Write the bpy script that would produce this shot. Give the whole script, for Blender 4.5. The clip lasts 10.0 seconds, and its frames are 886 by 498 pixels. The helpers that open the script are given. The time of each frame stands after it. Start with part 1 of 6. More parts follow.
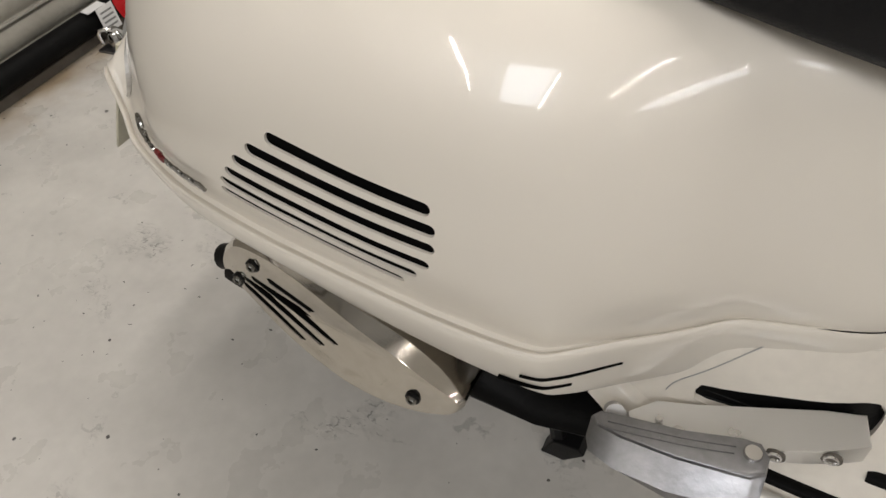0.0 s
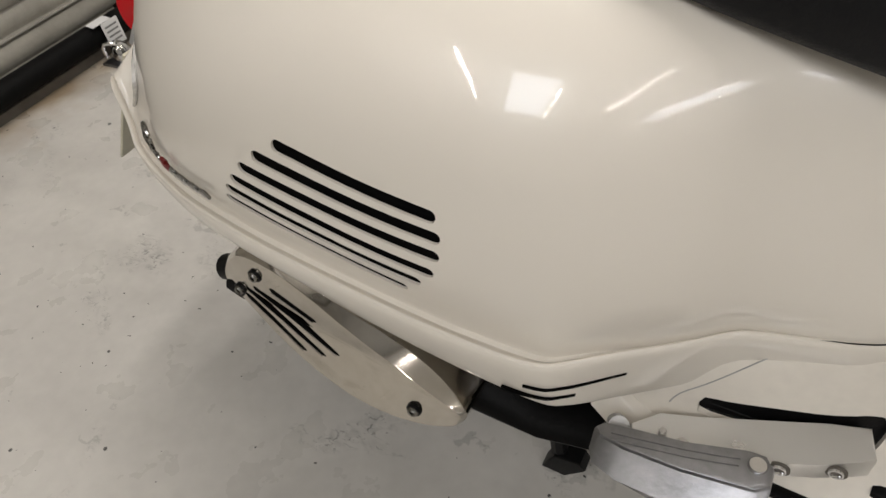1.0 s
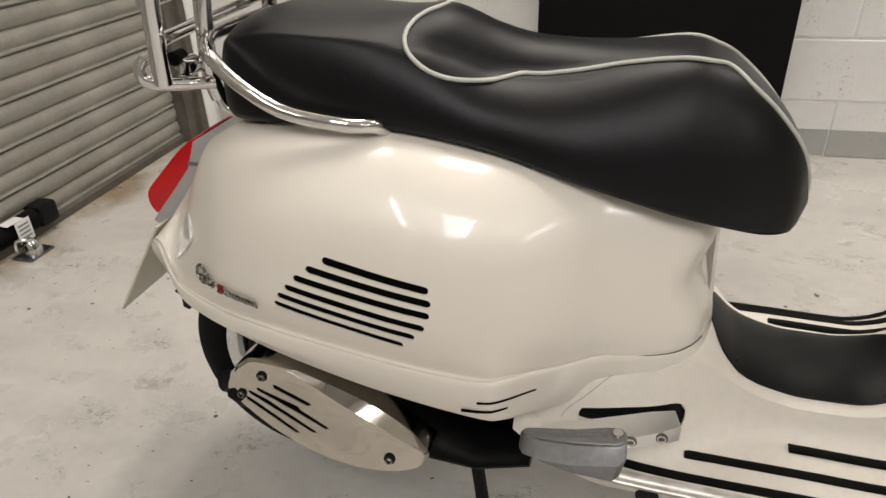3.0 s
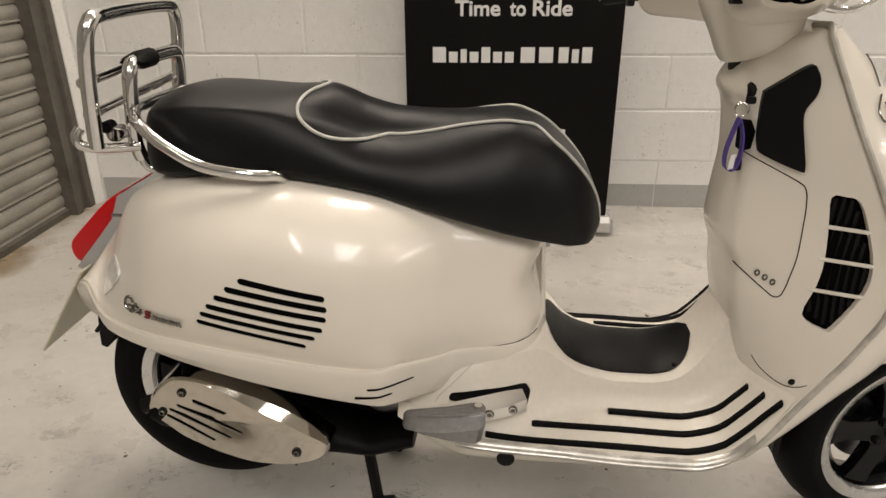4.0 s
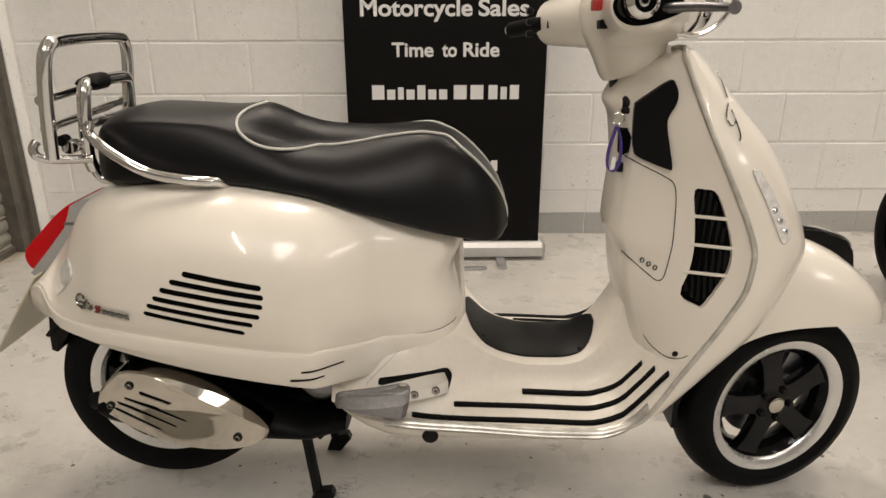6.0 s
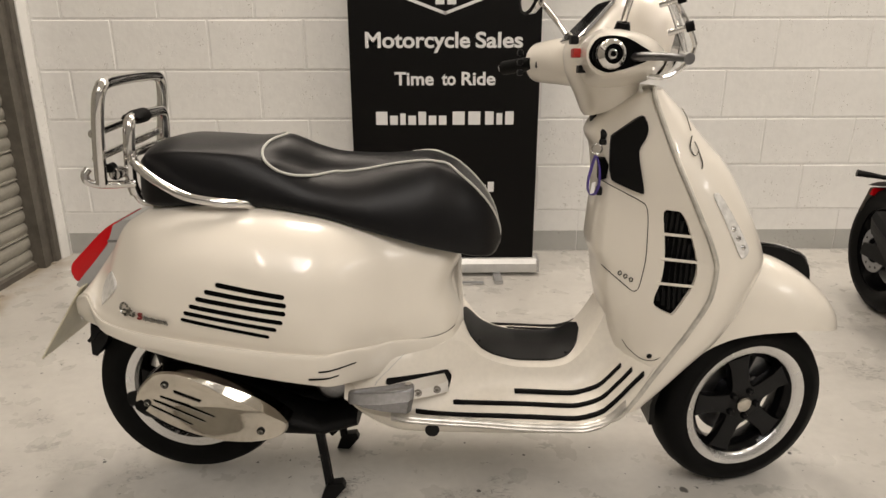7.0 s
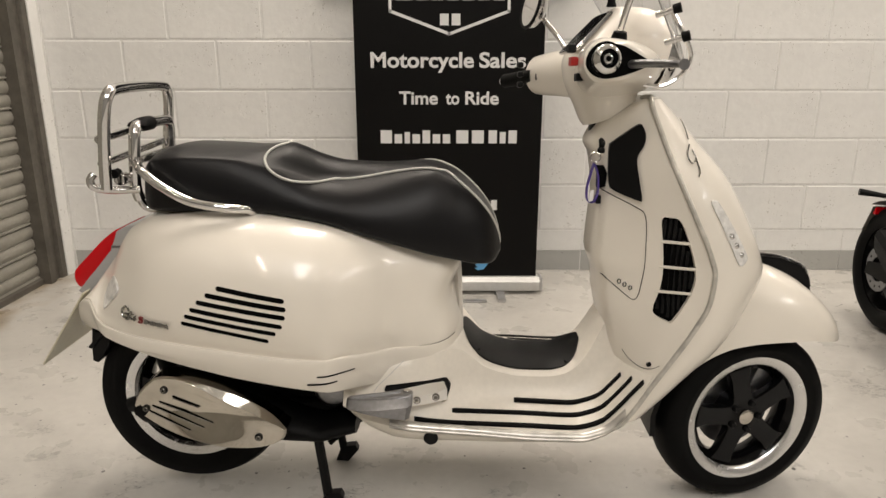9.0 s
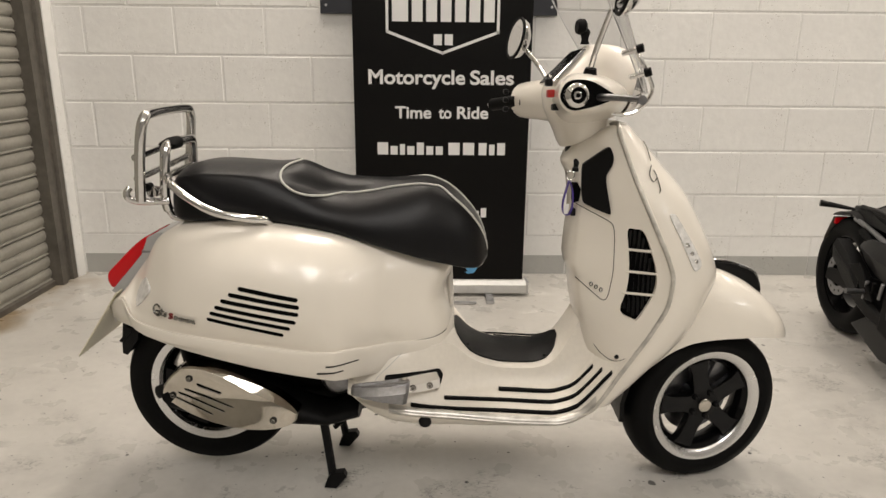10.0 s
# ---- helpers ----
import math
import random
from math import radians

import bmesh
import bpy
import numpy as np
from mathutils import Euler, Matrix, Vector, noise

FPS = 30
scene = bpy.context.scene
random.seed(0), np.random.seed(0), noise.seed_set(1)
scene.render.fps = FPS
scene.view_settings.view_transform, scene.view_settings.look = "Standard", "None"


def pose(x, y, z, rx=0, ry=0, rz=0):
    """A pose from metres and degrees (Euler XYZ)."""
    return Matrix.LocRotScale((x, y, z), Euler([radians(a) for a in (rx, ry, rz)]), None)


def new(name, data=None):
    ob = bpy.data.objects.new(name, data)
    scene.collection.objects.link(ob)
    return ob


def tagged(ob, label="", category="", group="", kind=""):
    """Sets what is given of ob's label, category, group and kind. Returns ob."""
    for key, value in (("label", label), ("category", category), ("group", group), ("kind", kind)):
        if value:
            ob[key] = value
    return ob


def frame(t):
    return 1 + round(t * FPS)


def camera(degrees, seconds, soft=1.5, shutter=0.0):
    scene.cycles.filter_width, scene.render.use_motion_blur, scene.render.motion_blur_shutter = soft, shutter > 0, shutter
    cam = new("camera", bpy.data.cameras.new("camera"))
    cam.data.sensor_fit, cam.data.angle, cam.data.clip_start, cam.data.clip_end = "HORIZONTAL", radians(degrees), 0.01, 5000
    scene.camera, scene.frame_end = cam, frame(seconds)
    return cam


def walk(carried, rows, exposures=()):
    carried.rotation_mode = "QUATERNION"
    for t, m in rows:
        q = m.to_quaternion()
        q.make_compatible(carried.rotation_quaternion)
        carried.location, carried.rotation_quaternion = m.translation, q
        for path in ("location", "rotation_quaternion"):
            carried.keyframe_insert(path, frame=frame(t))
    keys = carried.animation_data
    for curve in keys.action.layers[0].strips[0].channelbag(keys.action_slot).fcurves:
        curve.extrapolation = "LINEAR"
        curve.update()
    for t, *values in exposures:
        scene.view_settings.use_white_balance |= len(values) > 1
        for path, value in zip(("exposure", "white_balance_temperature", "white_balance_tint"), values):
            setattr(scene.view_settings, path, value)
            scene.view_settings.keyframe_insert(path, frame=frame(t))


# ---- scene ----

# ---------------------------------------------------------------- camera
cam = camera(66.5, 10.0)
PATH = [
    (0.0, 0.484, -0.488, 0.905, 43.39, 6.91, 26.21),
    (0.5, 0.481, -0.491, 0.903, 43.68, 6.96, 26.83),
    (1.0, 0.482, -0.495, 0.901, 44.91, 6.51, 26.47),
    (1.5, 0.472, -0.512, 0.907, 48.24, 5.11, 25.01),
    (2.0, 0.437, -0.590, 0.964, 52.10, 4.42, 22.71),
    (2.5, 0.460, -0.712, 1.005, 56.35, 3.21, 18.68),
    (4.0, 0.535, -1.131, 1.088, 66.35, 0.28, 3.24),
    (4.5, 0.581, -1.164, 1.060, 67.81, 0.20, 1.13),
    (5.0, 0.602, -1.184, 1.045, 69.11, 0.20, 0.01),
    (5.5, 0.603, -1.212, 1.036, 69.72, 0.18, -0.52),
    (7.0, 0.595, -1.467, 1.103, 71.98, 0.10, -0.82),
    (7.5, 0.597, -1.463, 1.087, 72.46, 0.25, -0.81),
    (8.0, 0.600, -1.465, 1.061, 73.66, 0.44, -0.40),
    (8.5, 0.608, -1.465, 1.056, 74.21, 0.30, -0.06),
    (9.0, 0.610, -1.489, 1.063, 74.31, -0.06, -0.19),
    (9.5, 0.607, -1.688, 1.124, 74.69, -0.37, -0.40),
    (10.0, 0.603, -1.681, 1.123, 74.62, -0.52, -0.84),
]
LOOKS = [(0.0, -0.61, 6450, 12), (1.5, -0.67, 6450, 12), (2.0, -0.51, 6450, 12), (2.5, -0.42, 6450, 12), (4.0, -0.55, 7100, 14), (7.0, -0.46, 7120, 14), (10.0, -0.44, 6950, 13)]
walk(cam, [(t, pose(*p)) for t, *p in PATH], LOOKS)

# ---------------------------------------------------------------- light
world = bpy.data.worlds.new("world")
scene.world = world
world.use_nodes = True
world.node_tree.nodes["Background"].inputs[0].default_value = (0.8, 0.85, 0.95, 1)
world.node_tree.nodes["Background"].inputs[1].default_value = 0.05

CEIL = 4.2


def area_lamp(name, sx, sy, power, colour, m):
    data = bpy.data.lights.new(name, "AREA")
    data.shape, data.size, data.size_y, data.energy, data.color = "RECTANGLE", sx, sy, power, colour
    ob = new(name, data)
    ob.matrix_world = m
    return ob


# ceiling tubes and two skylights over the aisle; the y > 0 row is added wall fill
TUBES_AND_FILL = [(-0.75, 1.2), (-0.55, -3.4), (1.3, -4.0), (3.6, -3.3), (6.4, -4.3), (7.6, -4.9), (0.5, 1.2), (2.6, 1.2), (5.0, 1.2)]
SKYLIGHTS = [(0.75, -3.9), (7.0, -4.8)]
for x, y in TUBES_AND_FILL:
    area_lamp("tube_or_fill_lamp", 0.5 if y > 0 else 0.05, 1.5 if y > 0 else 2.3, (56 if x > 1 else 70 if x > 0 else 40) if y > 0 else 50, (1.0, 0.945, 0.87), pose(x, y, CEIL - 0.08))
for x, y in SKYLIGHTS:
    area_lamp("skylight_lamp", 0.85, 2.3, 85, (0.9, 0.95, 1.0), pose(x, y, CEIL - 0.03))


# ---------------------------------------------------------------- materials
def material(name, colour, rough=0.5, metal=0.0, coat=0.0, grain=0.0, grain_scale=60.0, bump=0.0, bump_scale=200.0,
             dark=None, spec=0.5, rough_var=0.0, stain_scale=6.0, stain=0.0):
    """A surface with a fine grain, a coarse stain and a fine relief."""
    m = bpy.data.materials.new(name)
    m.use_nodes = True
    nt = m.node_tree
    b = nt.nodes["Principled BSDF"]
    b.inputs["Base Color"].default_value = (*colour, 1)
    b.inputs["Roughness"].default_value = rough
    b.inputs["Metallic"].default_value = metal
    b.inputs["Coat Weight"].default_value = coat
    b.inputs["Coat Roughness"].default_value = 0.03
    b.inputs["Specular IOR Level"].default_value = spec
    tc = nt.nodes.new("ShaderNodeTexCoord")
    last = None
    for amount, scale, detail in ((grain, grain_scale, 5), (stain, stain_scale, 4)):
        if not amount:
            continue
        n = nt.nodes.new("ShaderNodeTexNoise")
        n.inputs["Scale"].default_value, n.inputs["Detail"].default_value = scale, detail
        nt.links.new(tc.outputs["Object"], n.inputs["Vector"])
        r = nt.nodes.new("ShaderNodeMapRange")
        r.inputs["From Min"].default_value, r.inputs["From Max"].default_value = 0.3, 0.7
        r.inputs["To Min"].default_value, r.inputs["To Max"].default_value = 1 - amount, 1 + amount * 0.4
        nt.links.new(n.outputs["Fac"], r.inputs["Value"])
        mix = nt.nodes.new("ShaderNodeMix")
        mix.data_type, mix.blend_type = "RGBA", "MULTIPLY"
        mix.inputs["Factor"].default_value = 1.0
        if last is None:
            mix.inputs["A"].default_value = (*colour, 1)
        else:
            nt.links.new(last, mix.inputs["A"])
        nt.links.new(r.outputs["Result"], mix.inputs["B"])
        last = mix.outputs["Result"]
    if last is not None:
        nt.links.new(last, b.inputs["Base Color"])
    if rough_var:
        n = nt.nodes.new("ShaderNodeTexNoise")
        n.inputs["Scale"].default_value, n.inputs["Detail"].default_value = 25, 4
        nt.links.new(tc.outputs["Object"], n.inputs["Vector"])
        r = nt.nodes.new("ShaderNodeMapRange")
        r.inputs["To Min"].default_value, r.inputs["To Max"].default_value = max(0.0, rough - rough_var), rough + rough_var
        nt.links.new(n.outputs["Fac"], r.inputs["Value"])
        nt.links.new(r.outputs["Result"], b.inputs["Roughness"])
    if bump:
        n = nt.nodes.new("ShaderNodeTexNoise")
        n.inputs["Scale"].default_value, n.inputs["Detail"].default_value = bump_scale, 3
        nt.links.new(tc.outputs["Object"], n.inputs["Vector"])
        bp = nt.nodes.new("ShaderNodeBump")
        bp.inputs["Strength"].default_value, bp.inputs["Distance"].default_value = bump, 0.002
        nt.links.new(n.outputs["Fac"], bp.inputs["Height"])
        nt.links.new(bp.outputs["Normal"], b.inputs["Normal"])
    return m


PAINT = material("cream_paint", (0.76, 0.715, 0.64), 0.32, coat=0.6, stain=0.03, stain_scale=3)
WORN = material("scuffed_cream_paint", (0.75, 0.705, 0.63), 0.42, coat=0.25, stain=0.05, stain_scale=7, grain=0.04, grain_scale=90, rough_var=0.1)
CHROME = material("chrome", (0.66, 0.65, 0.64), 0.06, 1.0, rough_var=0.04)
STEEL = material("polished_steel", (0.56, 0.525, 0.47), 0.09, 1.0, rough_var=0.05, grain=0.06)
ALU = material("cast_aluminium", (0.26, 0.26, 0.27), 0.36, 1.0, grain=0.15, grain_scale=120, rough_var=0.1, bump=0.1)
BRUSHED = material("brushed_aluminium", (0.78, 0.77, 0.75), 0.30, 0.9, rough_var=0.06)
LEATHER = material("black_leatherette", (0.0035, 0.0035, 0.0043), 0.36, spec=0.23, grain=0.2, grain_scale=30, bump=0.16, bump_scale=520)
PIPING = material("grey_piping", (0.5, 0.5, 0.46), 0.5, grain=0.1)
RUBBER = material("black_rubber", (0.003, 0.003, 0.003), 0.6, spec=0.10, grain=0.25, grain_scale=50, bump=0.2)
PLASTIC = material("black_plastic", (0.0035, 0.0035, 0.0037), 0.42, spec=0.18, bump=0.15, bump_scale=500, grain=0.1)
GLOSS = material("gloss_black", (0.003, 0.003, 0.0033), 0.14, coat=0.05, spec=0.14)
ENGINE = material("engine_black", (0.002, 0.002, 0.002), 0.5, spec=0.10, grain=0.3, grain_scale=40, bump=0.3)
# near-black put in for shaded openings; also colours fine joints and bar-end rings
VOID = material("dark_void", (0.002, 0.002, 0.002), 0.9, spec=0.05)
SCRIPT = material("tarnished_chrome", (0.22, 0.215, 0.20), 0.16, 1.0, rough_var=0.08)
RED = material("red_lens", (0.56, 0.003, 0.008), 0.12, coat=0.3, spec=0.35)
GREY_LENS = material("clear_lens", (0.72, 0.71, 0.69), 0.12, coat=1.0, grain=0.25, grain_scale=90)
TRIM = material("worn_trim", (0.55, 0.53, 0.48), 0.38, 0.4, grain=0.30, grain_scale=40, rough_var=0.1)
SILVER = material("silver_trim", (0.55, 0.55, 0.56), 0.3, 0.9)
PLATE = material("plate_yellow", (0.55, 0.52, 0.40), 0.4, grain=0.06)
RIMLIP = material("machined_rim", (0.7, 0.7, 0.7), 0.25, 1.0, rough_var=0.08)
EDGE = material("worn_edge_trim", (0.62, 0.60, 0.56), 0.38, 0.7, grain=0.3, grain_scale=35, rough_var=0.12)
ANODISED = material("anodised_aluminium", (0.62, 0.62, 0.61), 0.4, 0.35, grain=0.06)
SURROUND = material("grey_lamp_surround", (0.42, 0.42, 0.42), 0.35, 0.3, grain=0.05)
DARKRED = material("dark_red_enamel", (0.16, 0.012, 0.012), 0.3)
REDPAINT = material("red_switch", (0.38, 0.015, 0.012), 0.4)
FOB = material("purple_fob", (0.06, 0.03, 0.25), 0.5, grain=0.2)
MORTAR = material("painted_mortar", (0.78, 0.775, 0.755), 0.7, grain=0.1, bump=0.5, bump_scale=80)
SHUTTER = material("galvanised_shutter", (0.34, 0.325, 0.285), 0.5, 0.3, stain=0.22, stain_scale=4, grain=0.08)
FRAME = material("dark_grey_steel", (0.125, 0.112, 0.094), 0.55, 0.2, grain=0.25, grain_scale=25, stain=0.2)
CEILING = material("ceiling_paint", (0.78, 0.77, 0.74), 0.8)
SATIN = material("satin_black", (0.006, 0.006, 0.0065), 0.4, spec=0.25, bump=0.1)
GREYWALL = material("grey_wall_paint", (0.28, 0.275, 0.26), 0.7, stain=0.1)
BANNER = material("banner_black", (0.003, 0.0027, 0.0027), 0.4, spec=0.16, grain=0.1)
BOARD = material("board_dark", (0.02, 0.022, 0.03), 0.5)
INK = material("banner_white_ink", (0.75, 0.75, 0.75), 0.5)
BLUE = material("banner_blue", (0.10, 0.35, 0.62), 0.5)
LABEL = material("white_label", (0.7, 0.7, 0.7), 0.5)
BAR = material("printed_bars", (0.2, 0.2, 0.2), 0.6)


def glass_material():
    m = bpy.data.materials.new("clear_screen")
    m.use_nodes = True
    b = m.node_tree.nodes["Principled BSDF"]
    b.inputs["Transmission Weight"].default_value = 1.0
    b.inputs["Roughness"].default_value = 0.02
    b.inputs["IOR"].default_value = 1.1
    return m


GLASS = glass_material()


def wall_material(name, colour):
    """Painted block face: pits in clusters, faint grime, a lumpy brushed coat."""
    m = material(name, colour, 0.6, stain=0.07, stain_scale=2.2, grain=0.03, grain_scale=30)
    nt = m.node_tree
    b = nt.nodes["Principled BSDF"]
    tc = nt.nodes.new("ShaderNodeTexCoord")
    info = nt.nodes.new("ShaderNodeObjectInfo")
    add = nt.nodes.new("ShaderNodeVectorMath")
    add.operation = "MULTIPLY_ADD"
    add.inputs[1].default_value = (1, 1, 1)
    mulr = nt.nodes.new("ShaderNodeVectorMath")
    mulr.operation = "SCALE"
    mulr.inputs[0].default_value = (13.0, 7.0, 5.0)
    nt.links.new(info.outputs["Random"], mulr.inputs["Scale"])
    nt.links.new(tc.outputs["Object"], add.inputs[0])
    nt.links.new(mulr.outputs[0], add.inputs[2])

    def noise_at(scale, detail):
        n = nt.nodes.new("ShaderNodeTexNoise")
        n.inputs["Scale"].default_value, n.inputs["Detail"].default_value = scale, detail
        nt.links.new(add.outputs[0], n.inputs["Vector"])
        return n.outputs["Fac"]

    def remap(fac, a, c, lo, hi):
        r = nt.nodes.new("ShaderNodeMapRange")
        for k, v in (("From Min", a), ("From Max", c), ("To Min", lo), ("To Max", hi)):
            r.inputs[k].default_value = v
        nt.links.new(fac, r.inputs["Value"])
        return r.outputs["Result"]

    def maths(op, a, c):
        n = nt.nodes.new("ShaderNodeMath")
        n.operation = op
        nt.links.new(a, n.inputs[0])
        nt.links.new(c, n.inputs[1])
        return n.outputs[0]
    pits = maths("MULTIPLY", remap(noise_at(95, 3), 0.63, 0.67, 0.0, 1.0), remap(noise_at(7, 4), 0.50, 0.62, 0.0, 1.0))
    old = b.inputs["Base Color"].links[0].from_socket
    mix = nt.nodes.new("ShaderNodeMix")
    mix.data_type, mix.blend_type = "RGBA", "MULTIPLY"
    mix.inputs["B"].default_value = (0.45, 0.42, 0.38, 1)
    nt.links.new(remap(pits, 0.0, 1.0, 0.0, 0.6), mix.inputs["Factor"])
    nt.links.new(old, mix.inputs["A"])
    nt.links.new(mix.outputs["Result"], b.inputs["Base Color"])
    bp = nt.nodes.new("ShaderNodeBump")
    bp.inputs["Strength"].default_value, bp.inputs["Distance"].default_value = 0.5, 0.004
    height = maths("SUBTRACT", maths("ADD", noise_at(28, 6), noise_at(6, 3)), pits)
    nt.links.new(height, bp.inputs["Height"])
    nt.links.new(bp.outputs["Normal"], b.inputs["Normal"])
    return m


WALLPAINT = wall_material("white_block_paint", (0.80, 0.795, 0.775))
DADO = wall_material("grey_skirting_paint", (0.42, 0.42, 0.40))


def floor_material():
    m = bpy.data.materials.new("painted_concrete")
    m.use_nodes = True
    nt = m.node_tree
    b = nt.nodes["Principled BSDF"]
    tc = nt.nodes.new("ShaderNodeTexCoord")

    def noise_tex(scale, detail, stretch=(1, 1, 1), dist=0.0, turn=0.0):
        mp = nt.nodes.new("ShaderNodeMapping")
        mp.inputs["Rotation"].default_value = (0, 0, radians(turn))
        mp.inputs["Scale"].default_value = stretch
        nt.links.new(tc.outputs["Object"], mp.inputs["Vector"])
        n = nt.nodes.new("ShaderNodeTexNoise")
        n.inputs["Scale"].default_value, n.inputs["Detail"].default_value = scale, detail
        n.inputs["Distortion"].default_value = dist
        nt.links.new(mp.outputs["Vector"], n.inputs["Vector"])
        return n.outputs["Fac"]

    def remap(fac, a, c, lo, hi):
        r = nt.nodes.new("ShaderNodeMapRange")
        for k, v in (("From Min", a), ("From Max", c), ("To Min", lo), ("To Max", hi)):
            r.inputs[k].default_value = v
        nt.links.new(fac, r.inputs["Value"])
        return r.outputs["Result"]

    def mul(a, c):
        n = nt.nodes.new("ShaderNodeMath")
        n.operation = "MULTIPLY"
        nt.links.new(a, n.inputs[0])
        nt.links.new(c, n.inputs[1])
        return n.outputs[0]

    shade = mul(remap(noise_tex(1.3, 5), 0.3, 0.7, 0.92, 1.03), remap(noise_tex(35, 6), 0.3, 0.7, 0.95, 1.03))
    area = remap(noise_tex(4.2, 9, (1, 1.3, 1), 0.6), 0.58, 0.76, 0.0, 1.0)

    def marks(fac, a, c, low):
        n = nt.nodes.new("ShaderNodeMath")
        n.operation, n.use_clamp = "MULTIPLY", True
        nt.links.new(remap(fac, a, c, 0.0, 1.0 - low), n.inputs[0])
        nt.links.new(area, n.inputs[1])
        k = nt.nodes.new("ShaderNodeMath")
        k.operation = "SUBTRACT"
        k.inputs[0].default_value = 1.0
        nt.links.new(n.outputs[0], k.inputs[1])
        return k.outputs[0]
    scuff = marks(noise_tex(24, 14, (1, 1.4, 1), 2.5, 20), 0.46, 0.70, 0.35)
    scratch = marks(noise_tex(46, 8, (1, 5, 1), 0.4, 35), 0.61, 0.65, 0.35)
    fleck = marks(noise_tex(75, 5, (1, 1.2, 1), 1.0), 0.60, 0.63, 0.1)
    specks = mul(remap(noise_tex(58, 2, (1, 1.2, 1), 0.3), 0.735, 0.75, 1.0, 0.1), mul(remap(noise_tex(2.1, 9, (1, 1.6, 1), 1.0), 0.45, 0.8, 1.0, 0.80), fleck))

    def cells(scale, stretch, turn, rough, reach, keep, low):
        """Separate dark marks: one in some of the cells, each of its own size, with a ragged edge."""
        mp = nt.nodes.new("ShaderNodeMapping")
        mp.inputs["Rotation"].default_value = (0, 0, radians(turn))
        mp.inputs["Scale"].default_value = stretch
        wobble = nt.nodes.new("ShaderNodeVectorMath")
        wobble.operation = "MULTIPLY_ADD"
        wobble.inputs[1].default_value = (rough, rough, 0)
        ragged = nt.nodes.new("ShaderNodeTexNoise")
        ragged.inputs["Scale"].default_value, ragged.inputs["Detail"].default_value = 45, 4
        nt.links.new(tc.outputs["Object"], ragged.inputs["Vector"])
        nt.links.new(ragged.outputs["Color"], wobble.inputs[0])
        nt.links.new(tc.outputs["Object"], wobble.inputs[2])
        nt.links.new(wobble.outputs[0], mp.inputs["Vector"])
        v = nt.nodes.new("ShaderNodeTexVoronoi")
        v.voronoi_dimensions = "2D"
        v.inputs["Scale"].default_value = scale
        nt.links.new(mp.outputs["Vector"], v.inputs["Vector"])
        sep = nt.nodes.new("ShaderNodeSeparateColor")
        nt.links.new(v.outputs["Color"], sep.inputs[0])
        size = remap(sep.outputs[0], 1.0 - keep, 1.0, 0.0, reach)
        gone = nt.nodes.new("ShaderNodeMath")
        gone.operation = "SUBTRACT"
        nt.links.new(size, gone.inputs[0])
        nt.links.new(v.outputs["Distance"], gone.inputs[1])
        return remap(gone.outputs[0], 0.0, reach * 0.25, 1.0, low)
    dots = mul(cells(7, (1, 1, 1), 0, 0.010, 0.045, 0.55, 0.12), cells(3.1, (1, 1, 1), 40, 0.02, 0.035, 0.5, 0.2))
    smears = mul(cells(2.6, (1.0, 3.2, 1), 38, 0.10, 0.16, 0.55, 0.80), cells(4.1, (1.0, 2.4, 1), 52, 0.09, 0.14, 0.4, 0.74))
    shade = mul(mul(mul(mul(mul(shade, scuff), scratch), specks), dots), smears)
    mix = nt.nodes.new("ShaderNodeMix")
    mix.data_type, mix.blend_type = "RGBA", "MULTIPLY"
    mix.inputs["Factor"].default_value = 1
    mix.inputs["A"].default_value = (0.55, 0.532, 0.496, 1)
    nt.links.new(shade, mix.inputs["B"])
    # brown dirt gathered along the foot of the shutter
    sep = nt.nodes.new("ShaderNodeSeparateXYZ")
    nt.links.new(tc.outputs["Object"], sep.inputs[0])
    wob = nt.nodes.new("ShaderNodeMath")
    wob.operation = "MULTIPLY_ADD"
    wob.inputs[1].default_value = 0.5
    nt.links.new(noise_tex(5, 8), wob.inputs[0])
    nt.links.new(sep.outputs["X"], wob.inputs[2])
    dirt = nt.nodes.new("ShaderNodeMix")
    dirt.data_type, dirt.blend_type = "RGBA", "MULTIPLY"
    dirt.inputs["B"].default_value = (0.50, 0.38, 0.24, 1)
    nt.links.new(mix.outputs["Result"], dirt.inputs["A"])
    nt.links.new(remap(wob.outputs[0], -0.93, -1.09, 0.0, 0.9), dirt.inputs["Factor"])
    nt.links.new(dirt.outputs["Result"], b.inputs["Base Color"])
    nt.links.new(remap(noise_tex(8, 5), 0.3, 0.7, 0.22, 0.42), b.inputs["Roughness"])
    bp = nt.nodes.new("ShaderNodeBump")
    bp.inputs["Strength"].default_value, bp.inputs["Distance"].default_value = 0.12, 0.003
    nt.links.new(noise_tex(20, 6), bp.inputs["Height"])
    nt.links.new(bp.outputs["Normal"], b.inputs["Normal"])
    return m


FLOOR = floor_material()


